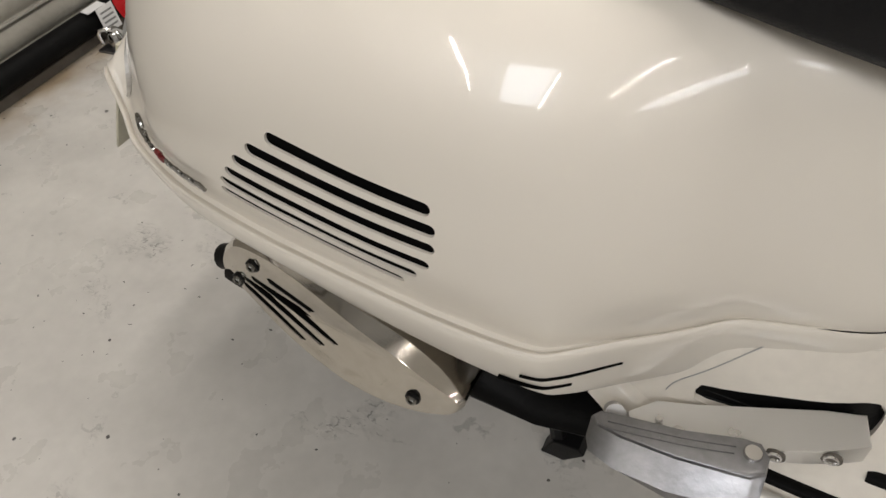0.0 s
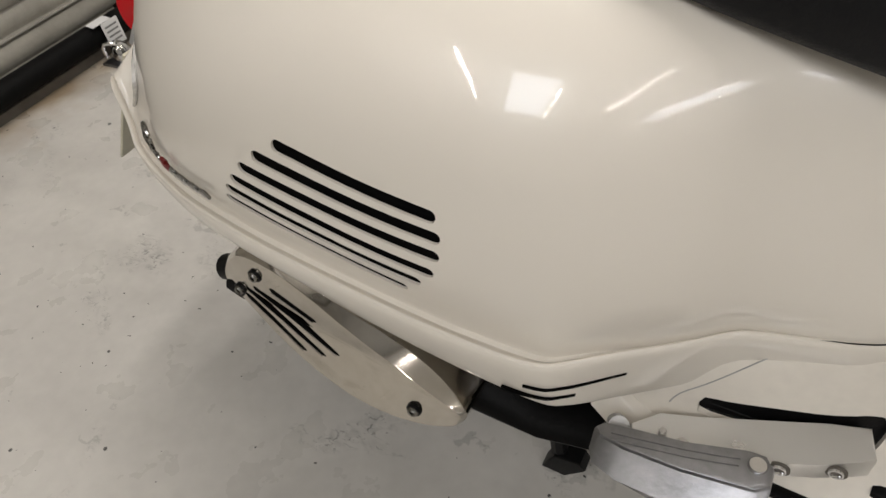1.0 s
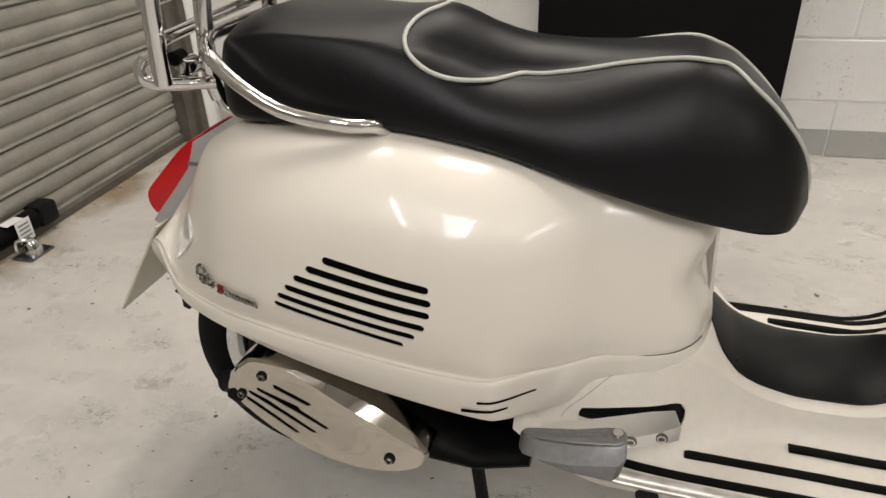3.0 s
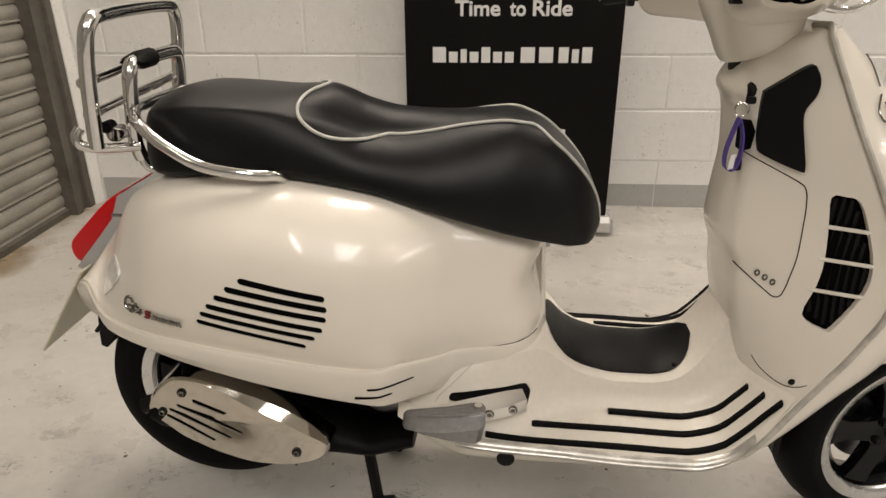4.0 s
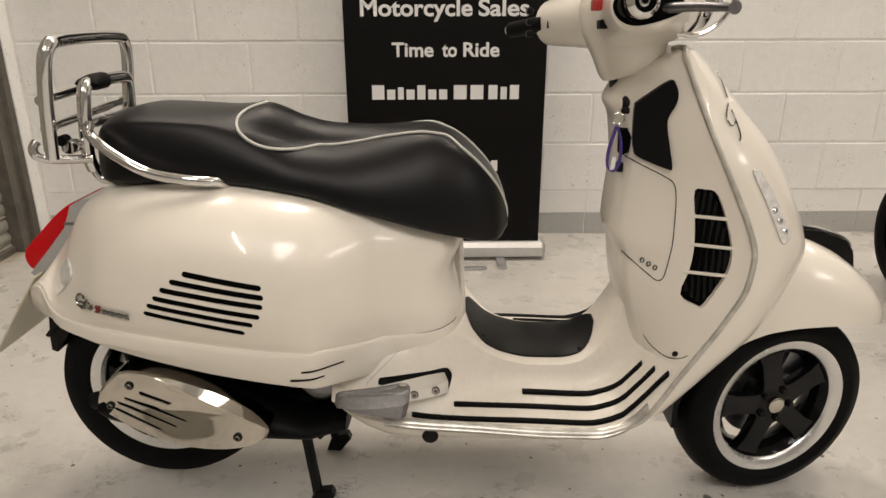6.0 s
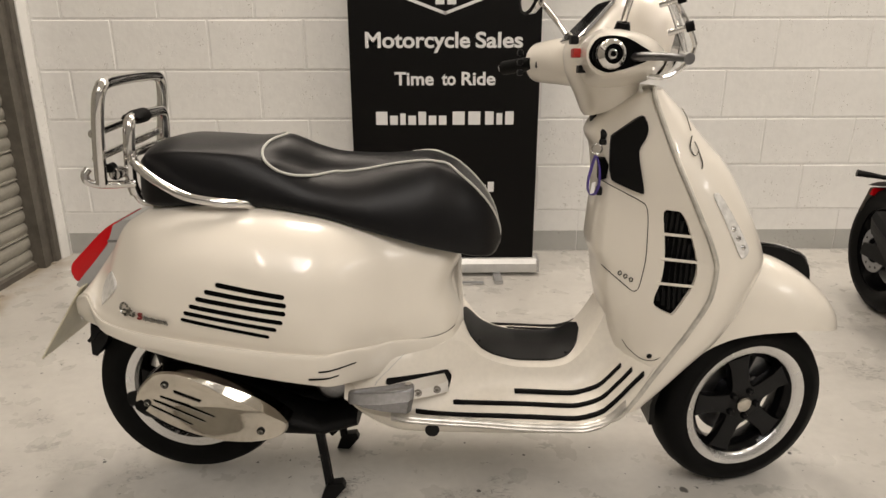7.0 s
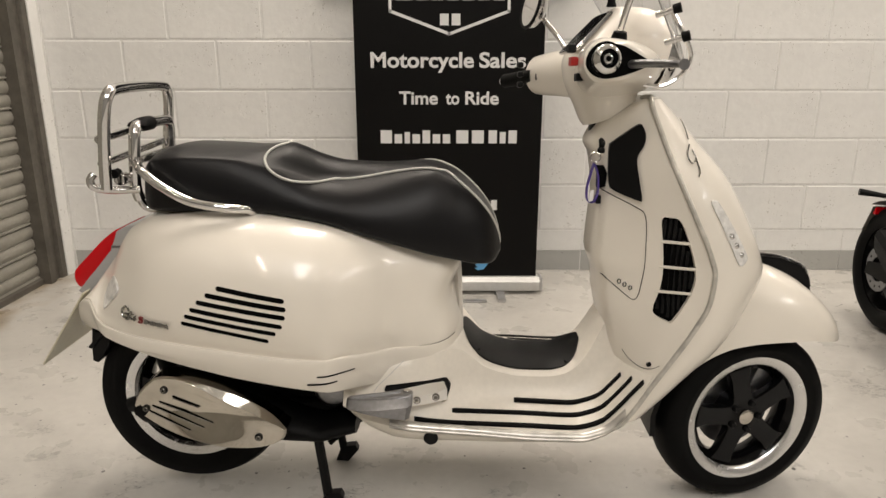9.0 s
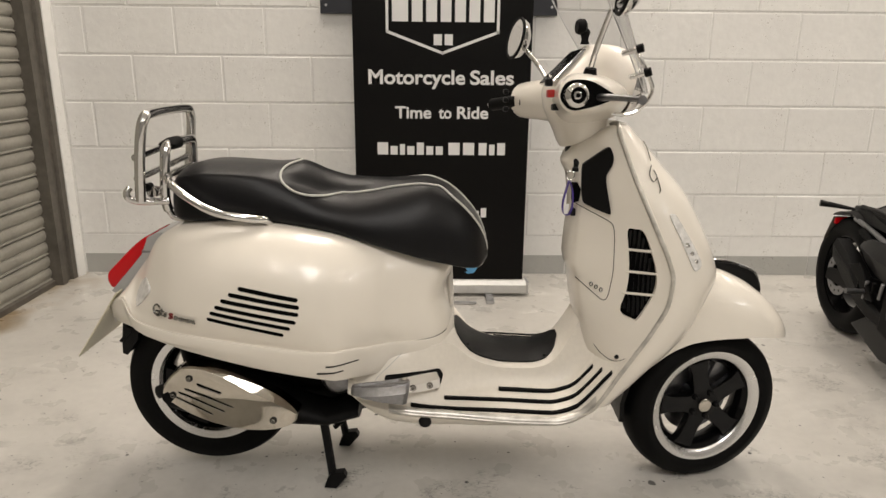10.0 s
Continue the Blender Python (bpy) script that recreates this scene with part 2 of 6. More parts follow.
# ---------------------------------------------------------------- mesh helpers
def link(name, bm, mat, parent=None, label="", smooth=40):
    bmesh.ops.remove_doubles(bm, verts=bm.verts, dist=1e-5)
    bmesh.ops.recalc_face_normals(bm, faces=bm.faces)
    for f in bm.faces:
        f.smooth = smooth > 0
    if smooth > 0:
        for e in bm.edges:
            if len(e.link_faces) == 2:
                e.smooth = e.calc_face_angle(0) < radians(smooth)
    me = bpy.data.meshes.new(name)
    bm.to_mesh(me)
    bm.free()
    me.materials.append(mat)
    ob = new(name, me)
    if smooth > 0 and name not in ("block", "slat"):
        ob.modifiers.new("even_normals", "WEIGHTED_NORMAL").keep_sharp = True
    if parent is not None:
        ob.parent = parent
    if label:
        tagged(ob, label)
    return ob


def part(name, bm, mat, parent, label="", smooth=40):
    return link(name, bm, mat, parent, label, smooth)


def empty(name, m, label, category, group="", kind=""):
    ob = new(name)
    ob.matrix_world = m
    return tagged(ob, label, category, group, kind)


def keyed(*pts):
    """A smooth monotone curve through (t, value) pairs."""
    t = np.array([p[0] for p in pts], float)
    v = np.array([p[1] for p in pts], float)
    h, d = np.diff(t), np.diff(v) / np.diff(t)
    m = np.zeros(len(t))
    m[0], m[-1] = d[0], d[-1]
    for i in range(1, len(t) - 1):
        if d[i - 1] * d[i] > 0:
            w1, w2 = 2 * h[i] + h[i - 1], h[i] + 2 * h[i - 1]
            m[i] = (w1 + w2) / (w1 / d[i - 1] + w2 / d[i])

    def f(x):
        x = min(max(x, t[0]), t[-1])
        i = min(int(np.searchsorted(t, x, "right")) - 1, len(t) - 2)
        s = (x - t[i]) / h[i]
        return float((1 + 2 * s) * (1 - s) ** 2 * v[i] + s * (1 - s) ** 2 * h[i] * m[i] + s * s * (3 - 2 * s) * v[i + 1] + s * s * (s - 1) * h[i] * m[i + 1])
    return f


def spline(pts, n=8, closed=False):
    """Catmull-Rom through 2D or 3D points."""
    p = [np.array(q, float) for q in pts]
    out = []
    k = len(p)
    for i in range(k if closed else k - 1):
        a, b, c, d = (p[(i - 1) % k], p[i], p[(i + 1) % k], p[(i + 2) % k]) if closed else (p[max(i - 1, 0)], p[i], p[i + 1], p[min(i + 2, k - 1)])
        for j in range(n):
            s = j / n
            out.append(0.5 * (2 * b + (c - a) * s + (2 * a - 5 * b + 4 * c - d) * s * s + (3 * b - a - 3 * c + d) * s ** 3))
    if not closed:
        out.append(p[-1])
    return out


def loft(rings, bm=None, closed=True, caps=True):
    """Skin over rings of equal length."""
    bm = bm or bmesh.new()
    vs = [[bm.verts.new(p) for p in r] for r in rings]
    n = len(rings[0])
    for a, b in zip(vs, vs[1:]):
        for i in range(n if closed else n - 1):
            j = (i + 1) % n
            bm.faces.new((a[i], a[j], b[j], b[i]))
    if caps:
        bm.faces.new(vs[0])
        bm.faces.new(vs[-1])
    return bm


def tube(pts, r, n=10, bm=None, smooth=6, closed=False, radii=None):
    """A round bar along a smoothed line of points."""
    path = [Vector(p) for p in (spline(pts, smooth, closed) if smooth else pts)]
    bm = bm or bmesh.new()
    m = len(path)
    up = None
    rings = []
    for i, p in enumerate(path):
        t = (path[(i + 1) % m] - path[i - 1]) if closed else (path[min(i + 1, m - 1)] - path[max(i - 1, 0)])
        t.normalize()
        if up is None:
            up = Vector((0, 0, 1)) if abs(t.z) < 0.9 else Vector((1, 0, 0))
        side = t.cross(up).normalized()
        up = side.cross(t).normalized()
        rr = r if radii is None else radii(i / (m - 1))
        rings.append([p + (side * math.cos(a) + up * math.sin(a)) * rr for a in (2 * math.pi * k / n for k in range(n))])
    if closed:
        rings.append(rings[0])
        return loft(rings, bm, caps=False)
    return loft(rings, bm)


def lathe(profile, n=32, bm=None, axis="y", centre=(0, 0, 0), closed=False):
    """Turns (radius, along) pairs round an axis."""
    bm = bm or bmesh.new()
    c = Vector(centre)
    rings = []
    for k in range(n):
        a = 2 * math.pi * k / n
        ca, sa = math.cos(a), math.sin(a)
        ring = []
        for r, h in profile:
            p = {"y": (r * ca, h, r * sa), "z": (r * ca, r * sa, h), "x": (h, r * ca, r * sa)}[axis]
            ring.append(c + Vector(p))
        rings.append(ring)
    rings.append(rings[0])
    vs = [[bm.verts.new(p) for p in r] for r in rings[:-1]]
    vs.append(vs[0])
    m = len(profile)
    for a, b in zip(vs, vs[1:]):
        for i in range(m if closed else m - 1):
            j = (i + 1) % m
            bm.faces.new((a[i], a[j], b[j], b[i]))
    return bm


def box(cx, cy, cz, sx, sy, sz, bevel=0.0, seg=2, bm=None, m=None):
    bm2 = bmesh.new()
    bmesh.ops.create_cube(bm2, size=1)
    for v in bm2.verts:
        v.co = Vector((v.co.x * sx, v.co.y * sy, v.co.z * sz))
    if bevel:
        bmesh.ops.bevel(bm2, geom=list(bm2.edges), offset=bevel, segments=seg, profile=0.5, affect="EDGES")
    t = Matrix.Translation((cx, cy, cz)) @ (m or Matrix())
    bm2.transform(t)
    if bm is None:
        return bm2
    return merge(bm, bm2)


def merge(bm, other):
    me = bpy.data.meshes.new("tmp")
    other.to_mesh(me)
    other.free()
    bm.from_mesh(me)
    bpy.data.meshes.remove(me)
    return bm


def prism(pts, plane, h0, h1, bevel=0.0, seg=2):
    """A polygon in the plane 'xz' (swept along y), 'xy' (along z) or 'yz' (along x), between two heights."""
    def p3(p, h):
        return {"xz": (p[0], h, p[1]), "xy": (p[0], p[1], h), "yz": (h, p[0], p[1])}[plane]
    bm = bmesh.new()
    a = [bm.verts.new(p3(p, h0)) for p in pts]
    b = [bm.verts.new(p3(p, h1)) for p in pts]
    bm.faces.new(a)
    bm.faces.new(b)
    for i in range(len(pts)):
        j = (i + 1) % len(pts)
        bm.faces.new((a[i], a[j], b[j], b[i]))
    bmesh.ops.recalc_face_normals(bm, faces=bm.faces)
    if bevel:
        rim = [e for e in bm.edges if len({round({"xz": v.co.y, "xy": v.co.z, "yz": v.co.x}[plane], 6) for v in e.verts}) == 1]
        bmesh.ops.bevel(bm, geom=rim, offset=bevel, segments=seg, profile=0.5, affect="EDGES")
    return bm


def cut(ob, bm):
    """Cuts a solid out of an object for good."""
    bmesh.ops.recalc_face_normals(bm, faces=bm.faces)
    me = bpy.data.meshes.new("cutter")
    bm.to_mesh(me)
    bm.free()
    tool = new("cutter", me)
    tool.parent = ob.parent
    mod = ob.modifiers.new("cut", "BOOLEAN")
    mod.operation, mod.object, mod.solver = "DIFFERENCE", tool, "EXACT"
    bpy.context.view_layer.update()
    deps = bpy.context.evaluated_depsgraph_get()
    fresh = bpy.data.meshes.new_from_object(ob.evaluated_get(deps))
    ob.modifiers.remove(mod)
    old = ob.data
    ob.data = fresh
    bpy.data.meshes.remove(old)
    bpy.data.objects.remove(tool)
    bpy.data.meshes.remove(me)


# ---------------------------------------------------------------- the room
WALL_Y, DOOR_X = 1.883, -1.355

bm = bmesh.new()
vs = [bm.verts.new(p) for p in ((-2, -8, 0), (10, -8, 0), (10, 2.3, 0), (-2, 2.3, 0))]
bm.faces.new(vs)
tagged(link("floor", bm, FLOOR, smooth=0), "pale grey painted concrete floor with scuffs and dark marks", "floor", kind="structure")

wall_back = tagged(link("wall_back", box(3.75, WALL_Y + 0.1045, CEIL / 2, 11.3, 0.2, CEIL), MORTAR, smooth=0),
                   "white painted concrete block wall", "wall", kind="structure")
tagged(link("wall_front", box(3.8, -6.6, CEIL / 2, 11.2, 0.2, CEIL), GREYWALL, smooth=0), "plain painted wall closing the room", "wall", kind="structure")
tagged(link("wall_right", box(9.3, -2.4, CEIL / 2, 0.2, 8.2, CEIL), GREYWALL, smooth=0), "plain painted wall closing the room", "wall", kind="structure")
wall_left = tagged(link("wall_left", box(DOOR_X - 0.3, -2.3, (CEIL + 2.6) / 2, 0.2, 8.5, CEIL - 2.6), WALLPAINT, smooth=0), "plain painted wall above the shutter", "wall", kind="structure")
tagged(link("ceiling", box(3.8, -2.3, CEIL + 0.05, 11.6, 8.8, 0.1), CEILING, smooth=0), "plain painted ceiling", "ceiling", kind="structure")
bm = prism([(DOOR_X - 0.06, WALL_Y + 0.01), (-1.287, WALL_Y + 0.01), (-1.275, WALL_Y - 0.03), (-1.287, WALL_Y - 0.08), (DOOR_X - 0.06, WALL_Y - 0.08)], "xy", 0, CEIL, 0.0)
tagged(link("corner_pillar", bm, WALLPAINT, smooth=0), "white painted strip of wall beside the shutter", "wall trim", kind="structure")


def tube_or_fill_batten(x, y):
    ob = empty("tube_or_fill_fitting", pose(x, y, CEIL), "white ceiling batten for a tube or an added fill lamp", "ceiling light", "ceiling lights")
    # the wide battens at y > 0 only house the added wall-fill lamps
    part("batten", box(0, 0, -0.03, 0.54 if y > 0 else 0.07, 1.55, 0.06, 0.008), LABEL, ob)
    return ob


for x, y in TUBES_AND_FILL:
    tube_or_fill_batten(x, y)


# roller shutter of curved laths
def shutter():
    door = empty("door_shutter", pose(DOOR_X, 0, 0), "closed galvanised steel roller shutter door", "roller shutter", kind="structure")
    pitch = 0.135
    prof = [(-0.004, 0.0), (0.006, 0.001), (0.010, 0.004), (0.009, 0.008), (0.003, 0.010), (0.002, 0.013), (0.008, 0.023), (0.011, 0.037), (0.009, 0.053), (0.003, 0.064), (-0.004, 0.067), (-0.003, 0.070), (0.004, 0.075), (0.009, 0.087), (0.011, 0.101), (0.008, 0.117), (0.002, 0.128), (-0.005, 0.131), (-0.005, 0.134)]
    me = None
    for i in range(21):
        if me is None:
            bm = bmesh.new()
            ring = [(p[0], p[1]) for p in prof] + [(p[0] - 0.004, p[1]) for p in reversed(prof)]
            loft([[(a, y, b) for a, b in ring] for y in (-6.4, 1.757)], bm)
            slat = part("slat", bm, SHUTTER, door, smooth=30)
            me = slat.data
        else:
            slat = new("slat", me)
            slat.parent = door
        slat.location = (0, 0, 0.03 + i * pitch)
    part("bottom_rail", prism([(-0.012, 0.0), (0.024, 0.0), (0.024, 0.026), (0.006, 0.034), (-0.012, 0.034)], "xz", -6.4, 1.757), FRAME, door)
    guide = [(-0.05, 1.657), (0.062, 1.657), (0.062, 1.702), (0.045, 1.707), (0.045, 1.757), (0.062, 1.762), (0.062, 1.802), (-0.05, 1.802)]
    part("guide_channel", prism(guide, "xy", 0, 2.65), FRAME, door, "dark grey steel guide channel", 0)
    part("shutter_box", box(-0.05, -2.4, 2.75, 0.35, 8.0, 0.35, 0.01), FRAME, door)
    return door


shutter()


def shutter_lock():
    ob = empty("shutter_lock", pose(DOOR_X - 0.03, 0.67, 0), "black ground lock bar with chrome latch and white label", "door lock")
    part("bar", tube([(0.055, -0.62, 0.068), (0.055, 0.14, 0.068)], 0.034, 14, smooth=0), RUBBER, ob)
    part("end_cap", box(0.055, 0.13, 0.07, 0.072, 0.08, 0.075, 0.012), PLASTIC, ob)
    lab = part("tag", prism([(0.0, -0.02), (0.038, -0.026), (0.040, 0.04), (0.0, 0.045)], "xy", 0.104, 0.1055), LABEL, ob, "white printed paper label", 0)
    lab.location = (0.055, -0.02, 0.0)
    part("tag_flap", prism([(-0.02, 0.03), (0.04, 0.03), (0.04, 0.104), (-0.02, 0.103)], "yz", 0.094, 0.0955), LABEL, ob, "", 0)
    for k in range(4):
        part("print_bar", box(0.0962, 0.01, 0.046 + 0.014 * k, 0.001, 0.042, 0.005), BAR, lab.parent, "", 0)
    part("base_plate", box(0.13, -0.02, 0.004, 0.075, 0.10, 0.008, 0.002), ALU, ob)
    part("latch", lathe([(0.0, 0.06), (0.014, 0.046), (0.024, 0.036), (0.028, 0.016), (0.030, 0.0)], 18, axis="z", centre=(0.132, -0.02, 0.006)), CHROME, ob)
    part("shackle", tube([(0.10, -0.05, 0.02), (0.115, -0.055, 0.06), (0.14, -0.03, 0.055), (0.14, 0.01, 0.02)], 0.006, 8), CHROME, ob)
    return ob


shutter_lock()


# ---------------------------------------------------------------- banner and board
def letters(text, cap, width, name, mat, parent, m):
    """A word in raised letters, of a given capital height and width, from its left end."""
    cu = bpy.data.curves.new(name, "FONT")
    cu.body, cu.size, cu.extrude, cu.offset = text, 0.1, 0.0004, 0.0024
    tmp = new("tmp", cu)
    bpy.context.view_layer.update()
    me = bpy.data.meshes.new_from_object(tmp.evaluated_get(bpy.context.evaluated_depsgraph_get()))
    bpy.data.objects.remove(tmp)
    xs, ys = [v.co.x for v in me.vertices], [v.co.y for v in me.vertices]
    low = min(xs)
    for v in me.vertices:
        v.co.x = (v.co.x - low) * width / (max(xs) - low)
        v.co.y *= cap / max(ys)
    me.materials.clear()
    me.materials.append(mat)
    ob = new(name, me)
    ob.parent = parent
    ob.matrix_local = m
    return ob


def banner():
    bx0, bx1, by = 0.237, 1.058, 1.548
    mid = 0.6495
    ob = empty("rollup_banner", pose(0.6475, by, 0) @ Matrix.Scale(0.96, 4), "tall black roll-up banner with white lettering on an aluminium base", "banner")
    w = (bx1 - bx0) / 2 / 0.96
    part("sheet", box(0, 0, 1.13, 2 * w, 0.0016, 2.1), BANNER, ob, "black printed sheet", 0)
    prof = [(-0.04, 0.018), (-0.045, 0.03), (-0.042, 0.062), (-0.02, 0.082), (0.02, 0.082), (0.042, 0.062), (0.045, 0.03), (0.04, 0.018)]
    bm = loft([[(x, a, b) for a, b in prof] for x in (-w - 0.015, w + 0.015)])
    base = part("base", bm, ANODISED, ob, "silver aluminium cassette")
    for s in (-1, 1):
        part("end_cap", box(s * (w + 0.022), 0, 0.05, 0.014, 0.096, 0.066, 0.005), SILVER, base)
        part("foot", box(s * 0.25, -0.05, 0.009, 0.04, 0.22, 0.018, 0.004), SILVER, base)
    part("foot_bar", box(0.06, -0.155, 0.008, 0.24, 0.022, 0.012, 0.003), SILVER, base)
    part("top_rail", box(0, 0, 2.19, 2 * w, 0.02, 0.03, 0.004), SILVER, ob)
    part("pole", tube([(0.0, 0.04, 0.08), (0.0, 0.03, 2.18)], 0.01, 10, smooth=0), SILVER, ob)
    face = Matrix.Rotation(radians(90), 4, "X")

    def at(x, z, dy=-0.0018):
        return Matrix.Translation((x - mid, dy, z)) @ face
    for word, x, z, cap, width in (("Motorcycle", 0.294, 1.072, 0.066, 0.466), ("Sales", 0.785, 1.072, 0.066, 0.211),
                                   ("Time", 0.421, 0.909, 0.057, 0.176), ("to", 0.633, 0.909, 0.048, 0.063), ("Ride", 0.723, 0.909, 0.057, 0.153)):
        letters(word, cap, width, "lettering", INK, ob, at(x, z))

    def bars(x0, x1, z, widths, heights, name):
        """Upright bars, one for each letter of a name that is not spelt out."""
        gap = 0.34
        unit = (x1 - x0) / (sum(widths) + gap * (len(widths) - 1))
        x = x0
        for wd, h in zip(widths, heights):
            part(name, box(x + wd * unit / 2 - mid, -0.0015, z + h / 2, wd * unit, 0.001, h), INK, ob, "", 0)
            x += (wd + gap) * unit
    low, high = 0.042, 0.060
    bars(0.332, 0.655, 0.730, (1.5, 1, 0.7, 1, 1, 1, 1), (high, low, 0.052, low, high, low, low), "name_bar")
    bars(0.683, 0.811, 0.730, (1.1, 1.1), (high, high), "name_bar")
    bars(0.833, 0.964, 0.730, (1.0, 0.7, 1.0), (high, 0.052, high), "name_bar")
    bars(0.43, 0.879, 0.413, (1, 1, 1, 0.4, 1, 1, 1, 1, 1, 1, 0.3, 1, 1), (0.034, 0.034, 0.034, 0.01, 0.034, 0.034, 0.044, 0.034, 0.048, 0.034, 0.01, 0.034, 0.048), "address_bar")
    # hexagonal emblem outline with plain bars inside
    hexa = [(-0.263, 1.312), (-0.263, 1.527), (0, 1.62), (0.263, 1.527), (0.263, 1.312), (0, 1.216)]
    for i in range(6):
        a, b = Vector(hexa[i]), Vector(hexa[(i + 1) % 6])
        d = b - a
        part("emblem_line", box((a.x + b.x) / 2, -0.0015, (a.y + b.y) / 2, d.length + 0.009, 0.001, 0.013, m=Matrix.Rotation(-math.atan2(d.y, d.x), 4, "Y")), INK, ob, "", 0)
    bars(0.410, 0.894, 1.358, (1.5, 1, 1, 1, 1, 1, 1), (0.146, 0.142, 0.142, 0.146, 0.142, 0.142, 0.146), "emblem_bar")
    bars(0.607, 0.698, 1.252, (1, 1), (0.05, 0.05), "emblem_bar")
    bird = [(-0.03, 0.0), (-0.01, 0.012), (0.008, 0.03), (0.02, 0.032), (0.034, 0.022), (0.03, 0.0), (0.012, -0.024), (-0.018, -0.028), (-0.034, -0.018), (-0.016, -0.014), (-0.028, -0.004)]
    part("round_mark", prism([(0.16 + a, 0.140 + b) for a, b in bird], "xz", -0.0022, -0.001), BLUE, ob, "small blue mark", 0)
    return ob


banner()
ob = empty("notice_board", pose(0.634, WALL_Y - 0.012, 1.735), "dark flat board fixed to the block wall behind the banner", "board")
part("panel", box(0, 0, 0, 1.177, 0.016, 0.76, 0.003), BOARD, ob)
for sx in (-1, 1):
    part("fixing", lathe([(0.0, -0.012), (0.006, -0.011), (0.007, -0.008)], 10, axis="y", centre=(sx * 0.56, 0, -0.34)), SILVER, ob)


# ---------------------------------------------------------------- the scooter
SCOOTER = empty("scooter", pose(0, 0.06, 0, 0, 0, -1.7), "cream motor scooter with black seat on its centre stand", "scooter")

# rear bodywork: crown, widest line, crease and skirt as curves along its length
TOP_Z = keyed((-0.226, 0.505), (-0.210, 0.520), (-0.190, 0.543), (-0.157, 0.588), (-0.130, 0.622), (-0.108, 0.650), (-0.095, 0.674), (-0.077, 0.698), (-0.06, 0.712), (0.0, 0.739), (0.1, 0.752), (0.22, 0.748), (0.34, 0.732), (0.46, 0.708), (0.58, 0.665), (0.64, 0.638), (0.668, 0.610))
TOP_W = keyed((-0.226, 0.03), (-0.212, 0.06), (-0.19, 0.077), (-0.157, 0.082), (-0.1, 0.088), (0.0, 0.10), (0.2, 0.10), (0.4, 0.095), (0.55, 0.085), (0.62, 0.075), (0.65, 0.05), (0.664, 0.025), (0.668, 0.01))
MID_W = keyed((-0.226, 0.06), (-0.21, 0.092), (-0.18, 0.128), (-0.14, 0.160), (-0.10, 0.187), (-0.05, 0.214), (0.0, 0.238), (0.05, 0.252), (0.10, 0.260), (0.17, 0.266), (0.25, 0.269), (0.32, 0.266), (0.37, 0.256), (0.41, 0.239), (0.44, 0.220), (0.47, 0.198), (0.50, 0.174), (0.525, 0.160), (0.55, 0.149), (0.58, 0.140), (0.605, 0.133), (0.63, 0.120), (0.65, 0.097), (0.662, 0.062), (0.668, 0.03))
CREASE_W = keyed((-0.226, 0.07), (-0.212, 0.105), (-0.185, 0.140), (-0.135, 0.178), (-0.10, 0.204), (-0.05, 0.225), (0.0, 0.240), (0.05, 0.249), (0.10, 0.255), (0.17, 0.260), (0.23, 0.263), (0.30, 0.265), (0.355, 0.264), (0.378, 0.261), (0.392, 0.253), (0.43, 0.222), (0.46, 0.197), (0.48, 0.180), (0.492, 0.1695), (0.505, 0.160), (0.52, 0.154), (0.55, 0.146), (0.60, 0.134), (0.63, 0.117), (0.65, 0.093), (0.662, 0.058), (0.668, 0.03))
CREASE_Z = keyed((-0.226, 0.480), (-0.216, 0.503), (-0.203, 0.524), (-0.185, 0.542), (-0.165, 0.554), (-0.152, 0.556), (-0.145, 0.551), (-0.138, 0.536), (-0.130, 0.523), (-0.118, 0.516), (-0.09, 0.510), (-0.05, 0.504), (0.0, 0.498), (0.043, 0.494), (0.107, 0.487), (0.169, 0.480), (0.231, 0.473), (0.293, 0.467), (0.363, 0.463), (0.397, 0.463), (0.43, 0.459), (0.46, 0.453), (0.49, 0.450), (0.55, 0.447), (0.60, 0.450), (0.63, 0.456), (0.65, 0.468), (0.662, 0.485), (0.668, 0.505))
INSET = keyed((-0.226, 0.003), (-0.1, 0.008), (0.0, 0.012), (0.1, 0.013), (0.34, 0.013), (0.40, 0.010), (0.44, 0.006), (0.52, 0.003), (0.668, 0.002))
SKIRT_Z = keyed((-0.226, 0.462), (-0.19, 0.480), (-0.15, 0.483), (-0.10, 0.474), (-0.06, 0.467), (0.0, 0.455), (0.099, 0.434), (0.20, 0.413), (0.30, 0.397), (0.354, 0.389), (0.412, 0.380), (0.5, 0.370), (0.6, 0.375), (0.668, 0.39))
FULL = keyed((-0.226, 0.1), (-0.16, 0.15), (-0.10, 0.40), (-0.04, 0.72), (0.03, 0.95), (0.10, 1.0), (0.668, 1.0))
WIDEST = keyed((-0.226, 0.86), (-0.08, 0.84), (0.02, 0.76), (0.10, 0.72), (0.36, 0.72), (0.42, 0.75), (0.50, 0.79), (0.57, 0.82), (0.668, 0.86))


def waist(x, z):
    """How far the face under the seat's nose is drawn back at height z."""
    u = min(1.0, max(0.0, (x - 0.50) / 0.168))
    return -0.030 * u * u * (3 - 2 * u) * math.exp(-((z - 0.550) / 0.055) ** 2)


